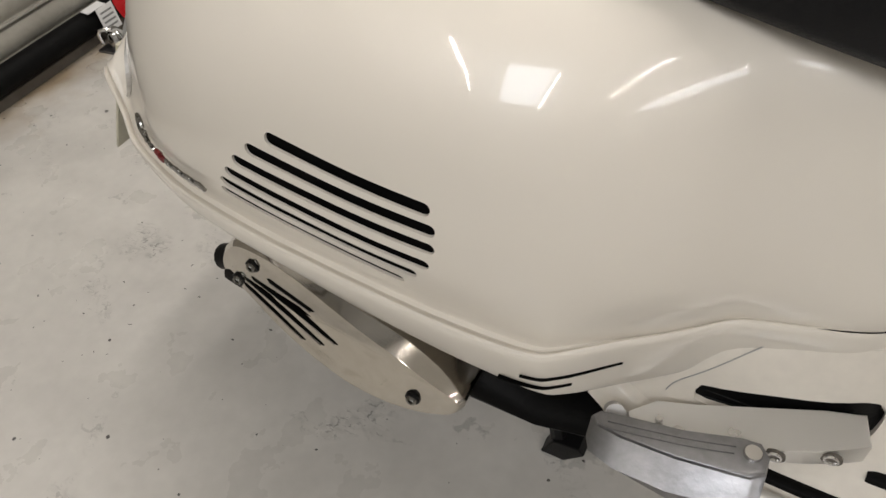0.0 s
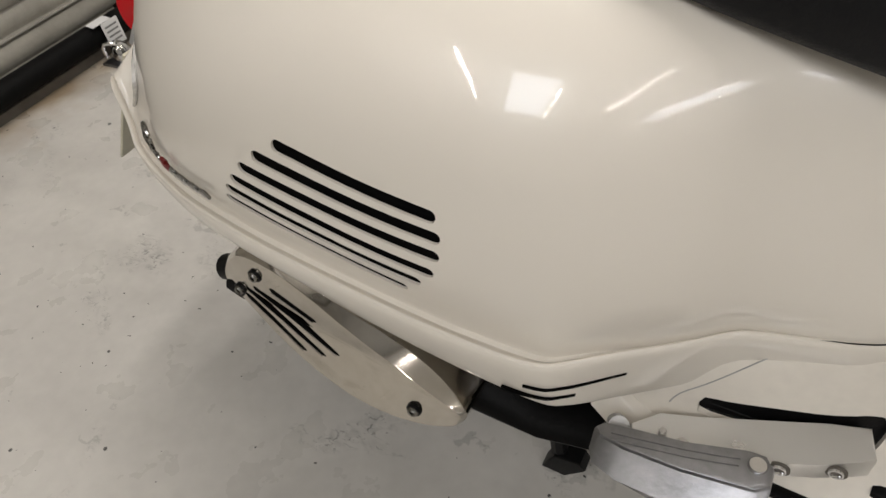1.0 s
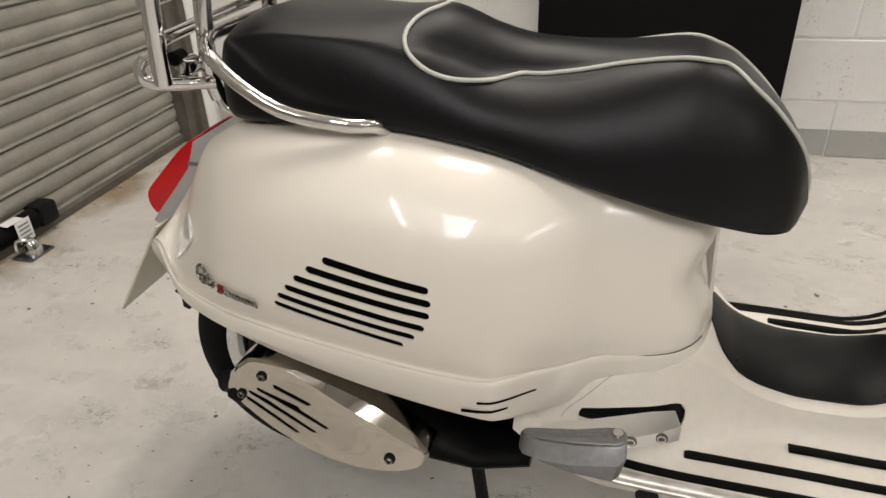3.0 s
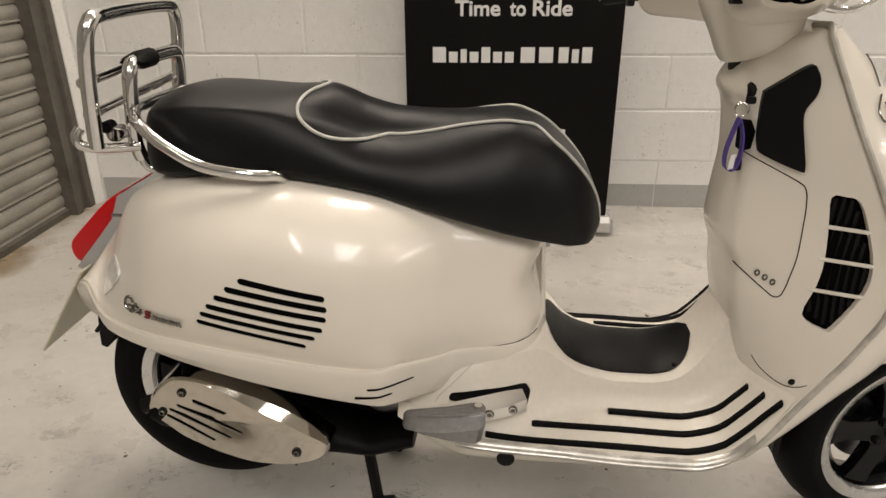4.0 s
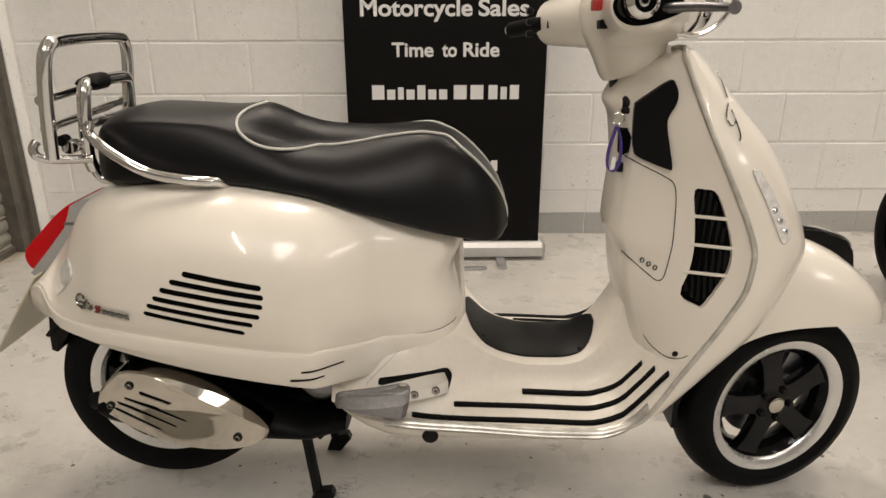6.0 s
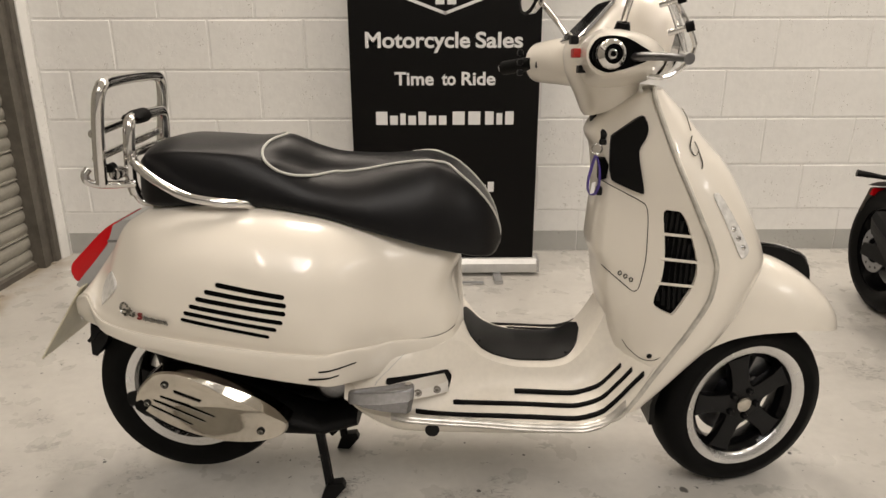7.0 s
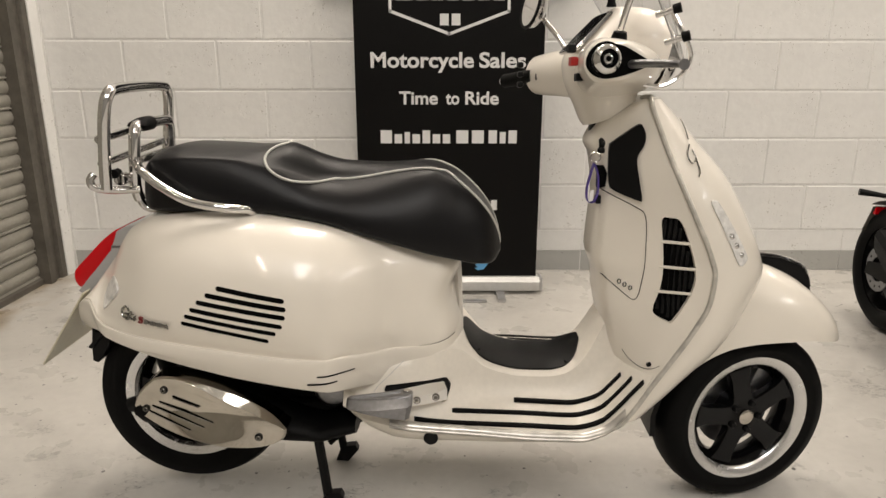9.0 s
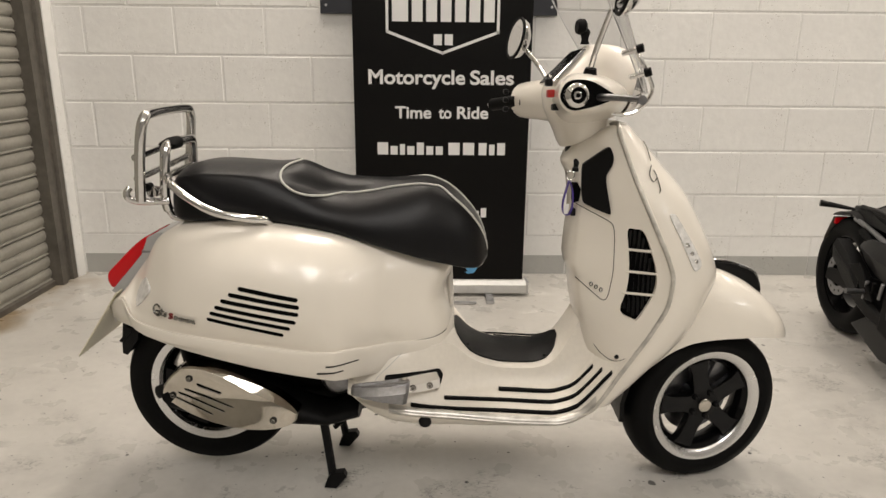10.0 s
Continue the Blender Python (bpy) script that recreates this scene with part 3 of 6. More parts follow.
def side_width(x, q):
    """Half width at the fraction q of the drop from crown to crease: a round cowl that tucks in under its widest line."""
    wt, wm, wi = TOP_W(x), MID_W(x), CREASE_W(x) - INSET(x)
    at = WIDEST(x)
    a = min(1.0, q / at)
    swell = (1 - FULL(x)) * a + FULL(x) * math.sqrt(max(0.0, 1 - (1 - a) ** 2))
    w = wt + (wm - wt) * swell
    if q > at:
        k = (q - at) / (1 - at)
        w += (wi - wm) * k * k * (1.6 - 0.6 * k)
    return w


def body_profile(x):
    zt, wt, wc, zc, zb = TOP_Z(x), TOP_W(x), CREASE_W(x), CREASE_Z(x), SKIRT_Z(x)
    pts = [(0.0, zt + 0.002), (wt * 0.5, zt + 0.001)]
    for k in range(27):
        q = (k / 26) ** 1.6
        pts.append((side_width(x, q), zt - (zt - zc - 0.004) * q))
    lip = 0.0055 if x < 0.55 else 0.0055 * max(0.15, 1 - (x - 0.55) / 0.1)
    g = lip / 0.0055
    pts += [(wc - INSET(x) * 0.95, zc - 0.0015 * g), (wc - INSET(x) * 0.6, zc - 0.0030 * g), (wc - 0.0050, zc - 0.0015 * g), (wc - 0.0030, zc + 0.0012 * g), (wc - 0.0005, zc + 0.0020 * g), (wc + lip * 0.30, zc + 0.0010 * g), (wc + lip * 0.50, zc - 0.0015 * g), (wc + lip * 0.52, zc - 0.0050), (wc + lip * 0.42, zc - 0.0105),
            (wc + lip * 0.2, zc - 0.018), (wc - 0.001, zc - 0.027), (wc - 0.005, (zc + zb) / 2 - 0.008), (wc - 0.011, zb + 0.008), (wc - 0.015, zb), (wc - 0.03, zb + 0.004), (0.0, zb + 0.03)]
    return pts


def body_y(x, z):
    """Half width of the rear body at x and height z."""
    zt, zc = TOP_Z(x), CREASE_Z(x)
    return side_width(x, min(1.0, max(0.0, (zt - z) / (zt - zc - 0.004))))


def rear_body():
    xs = [-0.226, -0.222, -0.216, -0.208] + list(np.linspace(-0.20, 0.636, 150)) + [0.642, 0.648, 0.653, 0.657, 0.661, 0.6645, 0.667, 0.668]
    rings = []
    for x in xs:
        p = body_profile(x)
        rings.append([(x + waist(x, b), -a, b) for a, b in p] + [(x + waist(x, b), a, b) for a, b in reversed(p[1:-1])])
    return part("rear_body", loft(rings), PAINT, SCOOTER, "glossy cream rear bodywork with cooling slots")


REAR = rear_body()
SLOTS = [((0.170, 0.618), (0.298, 0.594)), ((0.147, 0.604), (0.301, 0.577)), ((0.128, 0.589), (0.299, 0.560)),
         ((0.113, 0.573), (0.292, 0.541)), ((0.100, 0.558), (0.278, 0.525)), ((0.091, 0.542), (0.261, 0.5075))]


def capsule_between(a, b, half, inner, outer, n=14):
    """A rounded slot that follows the body's side, between two depths from its skin."""
    a, b = Vector(a), Vector(b)
    d = (b - a).normalized()
    nrm = Vector((-d.y, d.x))
    outline = []
    for k in range(n + 1):
        outline.append(a + (b - a) * (k / n) + nrm * half)
    for k in range(1, 6):
        t = math.pi / 2 - k * math.pi / 6
        outline.append(b + d * (half * math.cos(t)) + nrm * (half * math.sin(t)))
    for k in range(n + 1):
        outline.append(b + (a - b) * (k / n) - nrm * half)
    for k in range(1, 6):
        t = -math.pi / 2 - k * math.pi / 6
        outline.append(a + d * (half * math.cos(t)) + nrm * (half * math.sin(t)))
    rings = [[(p.x, -(body_y(p.x, p.y) + o), p.y) for p in outline] for o in (outer, inner)]
    return loft(rings)


for a, b in SLOTS:
    cut(REAR, capsule_between(a, b, 0.0054, -0.016, 0.02))
# near-black fills stand in for the shade inside the cooling slots
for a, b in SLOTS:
    part("slot_shade_fill", capsule_between(a, b, 0.0053, -0.017, -0.0024), VOID, REAR)
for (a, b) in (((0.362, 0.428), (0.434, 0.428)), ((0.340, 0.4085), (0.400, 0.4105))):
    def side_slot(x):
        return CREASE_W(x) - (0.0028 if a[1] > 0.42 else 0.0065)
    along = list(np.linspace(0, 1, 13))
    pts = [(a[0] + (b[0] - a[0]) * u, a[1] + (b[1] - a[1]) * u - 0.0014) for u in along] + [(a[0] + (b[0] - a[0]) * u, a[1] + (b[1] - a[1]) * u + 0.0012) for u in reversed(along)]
    # skirt slots are near-black strips painting the shade of the openings
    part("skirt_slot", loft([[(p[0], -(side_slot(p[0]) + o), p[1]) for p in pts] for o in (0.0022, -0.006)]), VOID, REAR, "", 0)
part("body_seam", tube([(x, -(CREASE_W(x) - 0.0005), CREASE_Z(x) + 0.001) for x in np.linspace(0.45, 0.645, 34)], 0.0007, 6, smooth=0), VOID, REAR, "dark joint under the body")


# seat
S_TOP = keyed((-0.045, 0.81), (-0.03, 0.855), (0.0, 0.872), (0.06, 0.882), (0.12, 0.880), (0.20, 0.877), (0.245, 0.880), (0.272, 0.881), (0.30, 0.873), (0.335, 0.858), (0.40, 0.842), (0.49, 0.838), (0.578, 0.842), (0.627, 0.827), (0.690, 0.779), (0.730, 0.728), (0.748, 0.675))
S_BOT = keyed((-0.045, 0.755), (0.0, 0.746), (0.12, 0.750), (0.22, 0.746), (0.34, 0.728), (0.465, 0.695), (0.527, 0.676), (0.588, 0.657), (0.65, 0.640), (0.70, 0.626), (0.73, 0.622), (0.748, 0.64))
S_EDGE = keyed((-0.045, 0.05), (-0.03, 0.08), (0.0, 0.108), (0.06, 0.118), (0.16, 0.112), (0.24, 0.094), (0.30, 0.08), (0.35, 0.073), (0.44, 0.063), (0.52, 0.058), (0.60, 0.064), (0.66, 0.072), (0.705, 0.068), (0.733, 0.055), (0.748, 0.035))
S_SIDE = keyed((-0.045, 0.06), (-0.03, 0.10), (0.0, 0.128), (0.06, 0.142), (0.2, 0.140), (0.35, 0.143), (0.46, 0.152), (0.56, 0.145), (0.64, 0.13), (0.695, 0.108), (0.725, 0.085), (0.748, 0.045))
# height of the shoulder between the top and the sides
S_SHOULDER = keyed((-0.045, 0.795), (-0.03, 0.838), (0.0, 0.855), (0.06, 0.864), (0.14, 0.861), (0.20, 0.855), (0.26, 0.843), (0.30, 0.829), (0.35, 0.812), (0.40, 0.809), (0.442, 0.813), (0.518, 0.826), (0.585, 0.833), (0.622, 0.826), (0.66, 0.800), (0.695, 0.767), (0.728, 0.722), (0.748, 0.670))


def seat_section(x):
    zt, zb = S_TOP(x), S_BOT(x)
    return zt, zb, S_EDGE(x), S_SIDE(x), max(min(S_SHOULDER(x), zt - 0.006), zb + 0.02)


def seat_profile(x):
    zt, zb, we, ws, ze = seat_section(x)
    pts = [(we * k / 7, ze + (zt - ze) * (1 - (k / 7) ** 2.4)) for k in range(7)]
    for k in range(12):
        u = k / 11
        pts.append((we + (ws - we) * math.sin(u * math.pi / 2) ** 0.9, ze - (ze - zb - 0.012) * (u ** 1.35)))
    pts += [(ws - 0.003, zb + 0.004), (ws - 0.012, zb), (0.0, zb + 0.01)]
    return pts


def seat_y(x, z):
    """Half width of the seat at x and height z."""
    zt, zb, we, ws, ze = seat_section(x)
    if z >= ze:
        return we * max(0.0, 1 - (z - ze) / (zt - ze)) ** (1 / 2.4)
    u = min(1.0, ((ze - z) / (ze - zb - 0.012)) ** (1 / 1.35))
    return we + (ws - we) * math.sin(u * math.pi / 2) ** 0.9


def seat():
    rings = []
    for x in [-0.045, -0.041, -0.036] + list(np.linspace(-0.03, 0.745, 84)) + [0.7475, 0.748]:
        p = seat_profile(x)
        rings.append([(x, -a, b) for a, b in p] + [(x, a, b) for a, b in reversed(p[1:-1])])
    ob = part("seat", loft(rings), LEATHER, SCOOTER, "black leatherette dual seat with pale piping", 60)
    side = [(x, S_SHOULDER(x)) for x in np.linspace(0.744, 0.38, 28)] + [(0.35, 0.8065), (0.32, 0.808), (0.295, 0.812), (0.272, 0.820), (0.254, 0.831), (0.241, 0.843), (0.2345, 0.855), (0.236, 0.865), (0.243, 0.873), (0.253, 0.8775), (0.262, 0.8795)]
    pts = [(x, -(seat_y(x, z) + 0.0012), z + 0.0012) for x, z in side]
    line = [(0.733, -0.055, 0.628), (0.744, -0.045, 0.655)] + pts + [(0.270, 0.0, S_TOP(0.270) + 0.0012)]
    line = line + [(a, -b, c) for a, b, c in reversed(line[:-1])]
    part("piping", tube(line, 0.0030, 8, smooth=2), PIPING, ob, "pale grey seat piping")
    return ob


seat()


# floor board, tunnel and side rails, lofted forwards
def floorboard():
    out_w = keyed((0.40, 0.195), (0.45, 0.214), (0.52, 0.220), (0.7, 0.217), (0.9, 0.217), (1.0, 0.215), (1.06, 0.210))
    deck = keyed((0.40, 0.352), (0.44, 0.342), (0.50, 0.328), (0.56, 0.304), (0.65, 0.296), (0.80, 0.292), (0.91, 0.288), (0.95, 0.297), (0.975, 0.309), (1.0, 0.336), (1.02, 0.360), (1.04, 0.386), (1.08, 0.43))
    edge = keyed((0.40, 0.335), (0.46, 0.312), (0.55, 0.294), (0.683, 0.283), (0.844, 0.272), (0.92, 0.271), (0.97, 0.285), (1.013, 0.325), (1.054, 0.383), (1.08, 0.42))
    low = keyed((0.40, 0.33), (0.418, 0.305), (0.44, 0.287), (0.478, 0.266), (0.53, 0.249), (0.633, 0.243), (0.786, 0.241), (0.918, 0.243), (0.967, 0.253), (1.013, 0.283), (1.054, 0.338), (1.08, 0.38))
    hump = keyed((0.40, 0.44), (0.5, 0.446), (0.6, 0.454), (0.65, 0.458), (0.68, 0.436), (0.71, 0.409), (0.75, 0.391), (0.80, 0.381), (0.86, 0.380), (0.90, 0.387), (0.93, 0.404), (0.955, 0.435), (0.98, 0.482), (1.0, 0.525), (1.08, 0.71))
    hump_w = keyed((0.40, 0.150), (0.5, 0.145), (0.6, 0.133), (0.66, 0.112), (0.72, 0.098), (0.9, 0.092), (0.95, 0.080), (0.98, 0.070), (1.0, 0.064), (1.08, 0.05))
    cove = keyed((0.40, 0.08), (0.60, 0.075), (0.68, 0.06), (0.74, 0.050), (0.90, 0.050), (0.97, 0.055), (1.08, 0.06))

    def lift(y):
        u = min(1.0, max(0.0, (y - 0.075) / 0.07))
        return 0.046 * u * u * (3 - 2 * u)

    def tilt(y):
        return 0.4 * (0.175 - abs(y))
    out_bend = keyed((0.40, 0.7), (0.50, 0.7), (0.58, 1.0), (0.66, 1.6), (1.08, 1.6))
    down_bend = keyed((0.40, 1.25), (0.50, 1.25), (0.58, 1.4), (0.66, 1.8), (1.08, 1.8))

    def side_at(x, z):
        hw, h, d = hump_w(x), hump(x) - 0.026, deck(x)
        foot = min(hw + cove(x), out_w(x) - 0.03)
        u = 1 - (1 - min(1.0, max(0.0, (h - z) / (h - d - tilt(foot))))) ** (1 / down_bend(x))
        return hw + (foot - hw) * u ** out_bend(x)
    rings = []
    for x in np.linspace(0.40, 1.08, 50):
        w, d, e, lo, h, hw = out_w(x), deck(x), edge(x), low(x), hump(x), hump_w(x)
        foot = min(hw + cove(x), w - 0.03)
        p = [(0, h), (hw * 0.5, h - 0.004), (hw * 0.8, h - 0.013), (hw, h - 0.026)]
        for k in range(1, 7):
            u = k / 6
            p.append((hw + (foot - hw) * u ** out_bend(x), h - 0.026 - (h - 0.026 - d - tilt(foot)) * (1 - (1 - u) ** down_bend(x))))
        p += [((foot + w - 0.016) / 2, d + tilt((foot + w - 0.016) / 2)), (w - 0.018, d + tilt(w - 0.018)), (w - 0.006, e), (w, e - 0.008), (w - 0.003, (e + lo) / 2), (w - 0.016, lo + 0.006), (w - 0.03, lo), (0, lo + 0.02)]
        q = [(a, b + lift(a) if b > lo + 0.008 else b) for a, b in p]
        rings.append([(x, -a, b) for a, b in p] + [(x, a, b) for a, b in reversed(q[1:-1])])
    ob = part("floorboard", loft(rings), WORN, SCOOTER, "cream floorboard with black rubber strips")
    slot = [tuple(p) for p in spline([(x - 0.008, z + 0.012) for x, z in ((0.499, 0.342), (0.501, 0.351), (0.513, 0.355), (0.60, 0.358), (0.630, 0.3585), (0.642, 0.352), (0.645, 0.336), (0.637, 0.314), (0.625, 0.308), (0.60, 0.325), (0.51, 0.336))], 3, True)]
    cut(ob, prism(slot, "xz", -0.26, -0.130))
    # black filler close behind the cut gives the recess its shade by colour
    part("footrest_recess_shade", loft([[(x, -(side_at(x, z) - 0.006), z) for x, z in slot], [(x, -0.115, z) for x, z in slot]]), PLASTIC, ob, "black filler painting the shade in the footrest recess", 0)
    for s in (-1, 1):
        for y, x0, x1 in ((0.128, 0.782, 1.020), (0.162, 0.641, 1.036), (0.194, 0.558, 1.053)):
            line = [(x, s * y, deck(x) + tilt(y) + 0.0008 + (lift(y) if s > 0 else 0.0)) for x in np.linspace(x0, x1, 26)]
            bm = bmesh.new()
            rings = []
            for q in line:
                rings.append([(q[0], q[1] - 0.0062, q[2] - 0.004), (q[0], q[1] - 0.0056, q[2] + 0.002), (q[0], q[1] - 0.003, q[2] + 0.004), (q[0], q[1] + 0.003, q[2] + 0.004), (q[0], q[1] + 0.0056, q[2] + 0.002), (q[0], q[1] + 0.0062, q[2] - 0.004)])
            loft(rings, bm)
            part("rubber_strip", bm, RUBBER, ob, "black rubber foot strip")
        rings = []
        for x in np.linspace(0.505, 1.016, 40):
            w, e = out_w(x), edge(x) + (0.046 if s > 0 else 0.0)
            sec = [(w - 0.010, e + 0.006), (w - 0.004, e + 0.005), (w + 0.001, e + 0.001), (w + 0.0025, e - 0.003), (w + 0.0015, e - 0.005), (w + 0.0035, e - 0.007), (w + 0.0025, e - 0.012), (w - 0.002, e - 0.015), (w - 0.008, e - 0.013)]
            rings.append([(x, s * a, b) for a, b in sec])
        part("edge_trim", loft(rings), EDGE, ob, "worn bright edge trim", 50)
    # rubber mat over the tunnel
    rings = []
    for x in np.linspace(0.664, 0.942, 34):
        u = (x - 0.664) / 0.278
        full = max(0.06, (1 - abs(2 * u - 1) ** 9)) ** 0.5
        h, hw = hump(x), hump_w(x)
        half = hw * 0.86 * full
        prof = []
        for k in range(11):
            y = half * (1 - k / 10)
            q = y / hw
            z = h - 0.022 * q ** 2.4
            prof.append((y, z + 0.004))
        row = [(x, -a, b) for a, b in prof] + [(x, a, b) for a, b in reversed(prof[:-1])]
        rings.append(row + [(q[0], q[1] * 0.98, q[2] - 0.008) for q in reversed(row)])
    mat_ob = part("mat", loft(rings), PLASTIC, ob, "black rubber centre mat")
    for x in (0.70, 0.905):
        part("stud", lathe([(0, 0.003), (0.004, 0.002), (0.005, 0)], 10, axis="z", centre=(x, -0.070, hump(x) - 0.008)), GLOSS, mat_ob)
    seam = [tuple(q) for q in spline([(0.548, 0.428), (0.520, 0.404), (0.493, 0.379), (0.474, 0.362), (0.467, 0.350)], 4)]
    part("panel_seam", tube([(x, -(side_at(x, z) + 0.0001), z) for x, z in seam], 0.0006, 6, smooth=0), SURROUND, ob, "fine panel joint")
    part("plug", lathe([(0.0, -0.002), (0.012, -0.003), (0.016, -0.001), (0.016, 0.004)], 20, axis="y", centre=(0.595, -0.2165, 0.263)), PLASTIC, ob, "round black rubber plug")
    return ob


floorboard()


# leg shield: horizontal sections from the floor to the steering head
L_REAR = keyed((0.30, 1.03), (0.40, 1.005), (0.46, 0.99), (0.51, 0.978), (0.55, 0.970), (0.59, 0.966), (0.64, 0.950), (0.70, 0.953), (0.76, 0.957), (0.86, 0.946), (0.92, 0.932), (0.99, 0.950))
L_BEADX = keyed((0.27, 0.985), (0.288, 0.998), (0.344, 1.038), (0.383, 1.060), (0.44, 1.095), (0.515, 1.140), (0.583, 1.170), (0.636, 1.175), (0.687, 1.160), (0.742, 1.135), (0.777, 1.119), (0.85, 1.087), (0.905, 1.067), (0.95, 1.053), (0.97, 1.047), (0.99, 1.044))
L_BEADY = keyed((0.30, 0.212), (0.45, 0.212), (0.6, 0.208), (0.7, 0.200), (0.78, 0.188), (0.88, 0.152), (0.94, 0.122), (0.99, 0.095))
L_FRONT = keyed((0.30, 1.10), (0.38, 1.19), (0.462, 1.272), (0.563, 1.316), (0.62, 1.335), (0.646, 1.328), (0.741, 1.284), (0.819, 1.237), (0.883, 1.180), (0.951, 1.122), (0.99, 1.085))
L_BOX = keyed((0.30, 0.10), (0.5, 0.095), (0.7, 0.09), (0.85, 0.085), (0.99, 0.06))


def shield_y(x, z):
    """Half width of the shield's inner side panel at x and height z."""
    x0, y0, x1, y1 = L_REAR(z) + 0.02, L_BOX(z), L_BEADX(z), L_BEADY(z)
    return y0 + (y1 - y0) * min(1.0, max(0.0, (x - x0) / (x1 - x0)))


def leg_shield():
    rings = []
    for z in np.linspace(0.30, 0.99, 52):
        xr, xb, yb, xf, bw = L_REAR(z), L_BEADX(z), L_BEADY(z), L_FRONT(z), L_BOX(z)
        p = [(xr, 0), (xr + 0.001, bw * 0.35), (xr + 0.004, bw * 0.65), (xr + 0.010, bw * 0.87), (xr + 0.02, bw)]
        p += [(xr + 0.02 + (xb - xr - 0.02) * k / 8, bw + (yb - bw) * k / 8) for k in range(1, 8)]
        p += [(xb - 0.006, yb - 0.003), (xb, yb), (xb + 0.006, yb - 0.003), (xb + 0.011, yb - 0.010)]
        for k in range(1, 11):
            u = k / 10 * math.pi / 2
            p.append((xb + 0.011 + (xf - xb - 0.011) * math.sin(u), (yb - 0.010) * math.cos(u) ** 0.85 if k < 10 else 0.0))
        def drop(a):
            return z - (0.5 * max(0.0, 1.055 - a) + 0.006) * max(0.0, (z - 0.85) / 0.14)
        rings.append([(a, -b, drop(a)) for a, b in p] + [(a, b, drop(a)) for a, b in reversed(p[1:-1])])
    top = rings[-1]
    c = Vector((1.01, 0, 0.97))
    rings.append([tuple(Vector(q).lerp(c, 0.2) + Vector((0, 0, 0.005))) for q in top])
    return part("leg_shield", loft(rings), PAINT, SCOOTER, "cream leg shield with glove box and louvred vents")


SHIELD = leg_shield()
for s in (-1, 1):
    part("edge_bead", tube([(0.972, s * 0.214, 0.281), (0.990, s * 0.2135, 0.290)] + [(L_BEADX(z) + 0.001, s * (L_BEADY(z) + 0.001), z) for z in np.linspace(0.30, 0.975, 34)] + [(1.05, s * 0.085, 0.988), (1.04, s * 0.05, 0.985)], 0.0054, 8, smooth=2), TRIM, SHIELD, "worn grey edge beading")

VENT = [(1.074, 0.744), (1.090, 0.749), (1.102, 0.748), (1.112, 0.735), (1.125, 0.703), (1.142, 0.647), (1.140, 0.597), (1.111, 0.532), (1.098, 0.525), (1.072, 0.540), (1.083, 0.592), (1.085, 0.643), (1.080, 0.695)]
VENT = [tuple(p) for p in spline(VENT, 3, True)]


def vent_ring(off, grow=0.0):
    c = Vector((1.108, 0.64))
    out = []
    for q in VENT:
        v = Vector(q)
        v = v + (v - c).normalized() * grow
        out.append((v.x, -(shield_y(v.x, v.y) + off), v.y))
    return out


cut(SHIELD, loft([vent_ring(0.03), vent_ring(-0.05)]))
vent = part("side_vent", loft([vent_ring(-0.022, 0.0005), vent_ring(-0.0105, 0.0005)]), VOID, SHIELD, "black louvred vent with three cream bars", 0)
for k in range(7):
    x = 1.082 + 0.0092 * k
    za, zb = ((0.545, 0.742), (0.538, 0.745), (0.532, 0.744), (0.537, 0.728), (0.552, 0.704), (0.572, 0.680), (0.600, 0.650))[k]
    part("fin", loft([[(x + dx, -(shield_y(x, z) - 0.0065 + dy), z) for dx, dy in ((-0.003, 0), (0.003, 0), (0.003, -0.006), (-0.003, -0.006))] for z in np.linspace(za, zb, 5)]), PLASTIC, vent, "", 0)
for (xa, za), (xb, zb) in (((1.078, 0.696), (1.128, 0.699)), ((1.080, 0.641), (1.142, 0.645)), ((1.076, 0.585), (1.138, 0.592))):
    part("vent_bar", tube([(xa + (xb - xa) * u, -(shield_y(xa + (xb - xa) * u, za + (zb - za) * u) - 0.001), za + (zb - za) * u) for u in np.linspace(-0.01, 1.02, 6)], 0.0034, 8, smooth=0), PAINT, vent, "cream bar")


def on_shield(pts, off0, off1, mat, name, label, bevel_in=0.003):
    """A panel that lies on the inner side of the shield."""
    c = Vector((sum(p[0] for p in pts) / len(pts), sum(p[1] for p in pts) / len(pts)))

    def ring(off, inset):
        out = []
        for q in pts:
            v = Vector(q)
            v = v + (c - v).normalized() * inset
            out.append((v.x, -(shield_y(v.x, v.y) + off), v.y))
        return out
    bm = loft([ring(off0, 0), ring(off1 - 0.001, 0), ring(off1, bevel_in)])
    return part(name, bm, mat, SHIELD, label, 30)


PAD = spline([(0.973, 0.895), (1.020, 0.933), (1.030, 0.928), (1.034, 0.912), (1.031, 0.893), (1.020, 0.865), (1.027, 0.82), (1.034, 0.784), (1.028, 0.778), (0.982, 0.794), (0.974, 0.805), (0.970, 0.83), (0.968, 0.870), (0.969, 0.888)], 4, True)
on_shield([tuple(p) for p in PAD], -0.004, 0.0095, PLASTIC, "knee_pad", "black textured knee pad")


# glove box lid: outline groove
def lid_line(r, off):
    pts = [(0.955, 0.797), (0.979, 0.784), (1.030, 0.761), (1.043, 0.750), (1.048, 0.725), (1.050, 0.69), (1.051, 0.633), (1.045, 0.572), (1.035, 0.557), (1.02, 0.565), (0.985, 0.592), (0.968, 0.607)]
    return tube([(x, -(shield_y(x, z) + off), z) for x, z in (tuple(p) for p in spline(pts, 4))], r, 6, smooth=0)


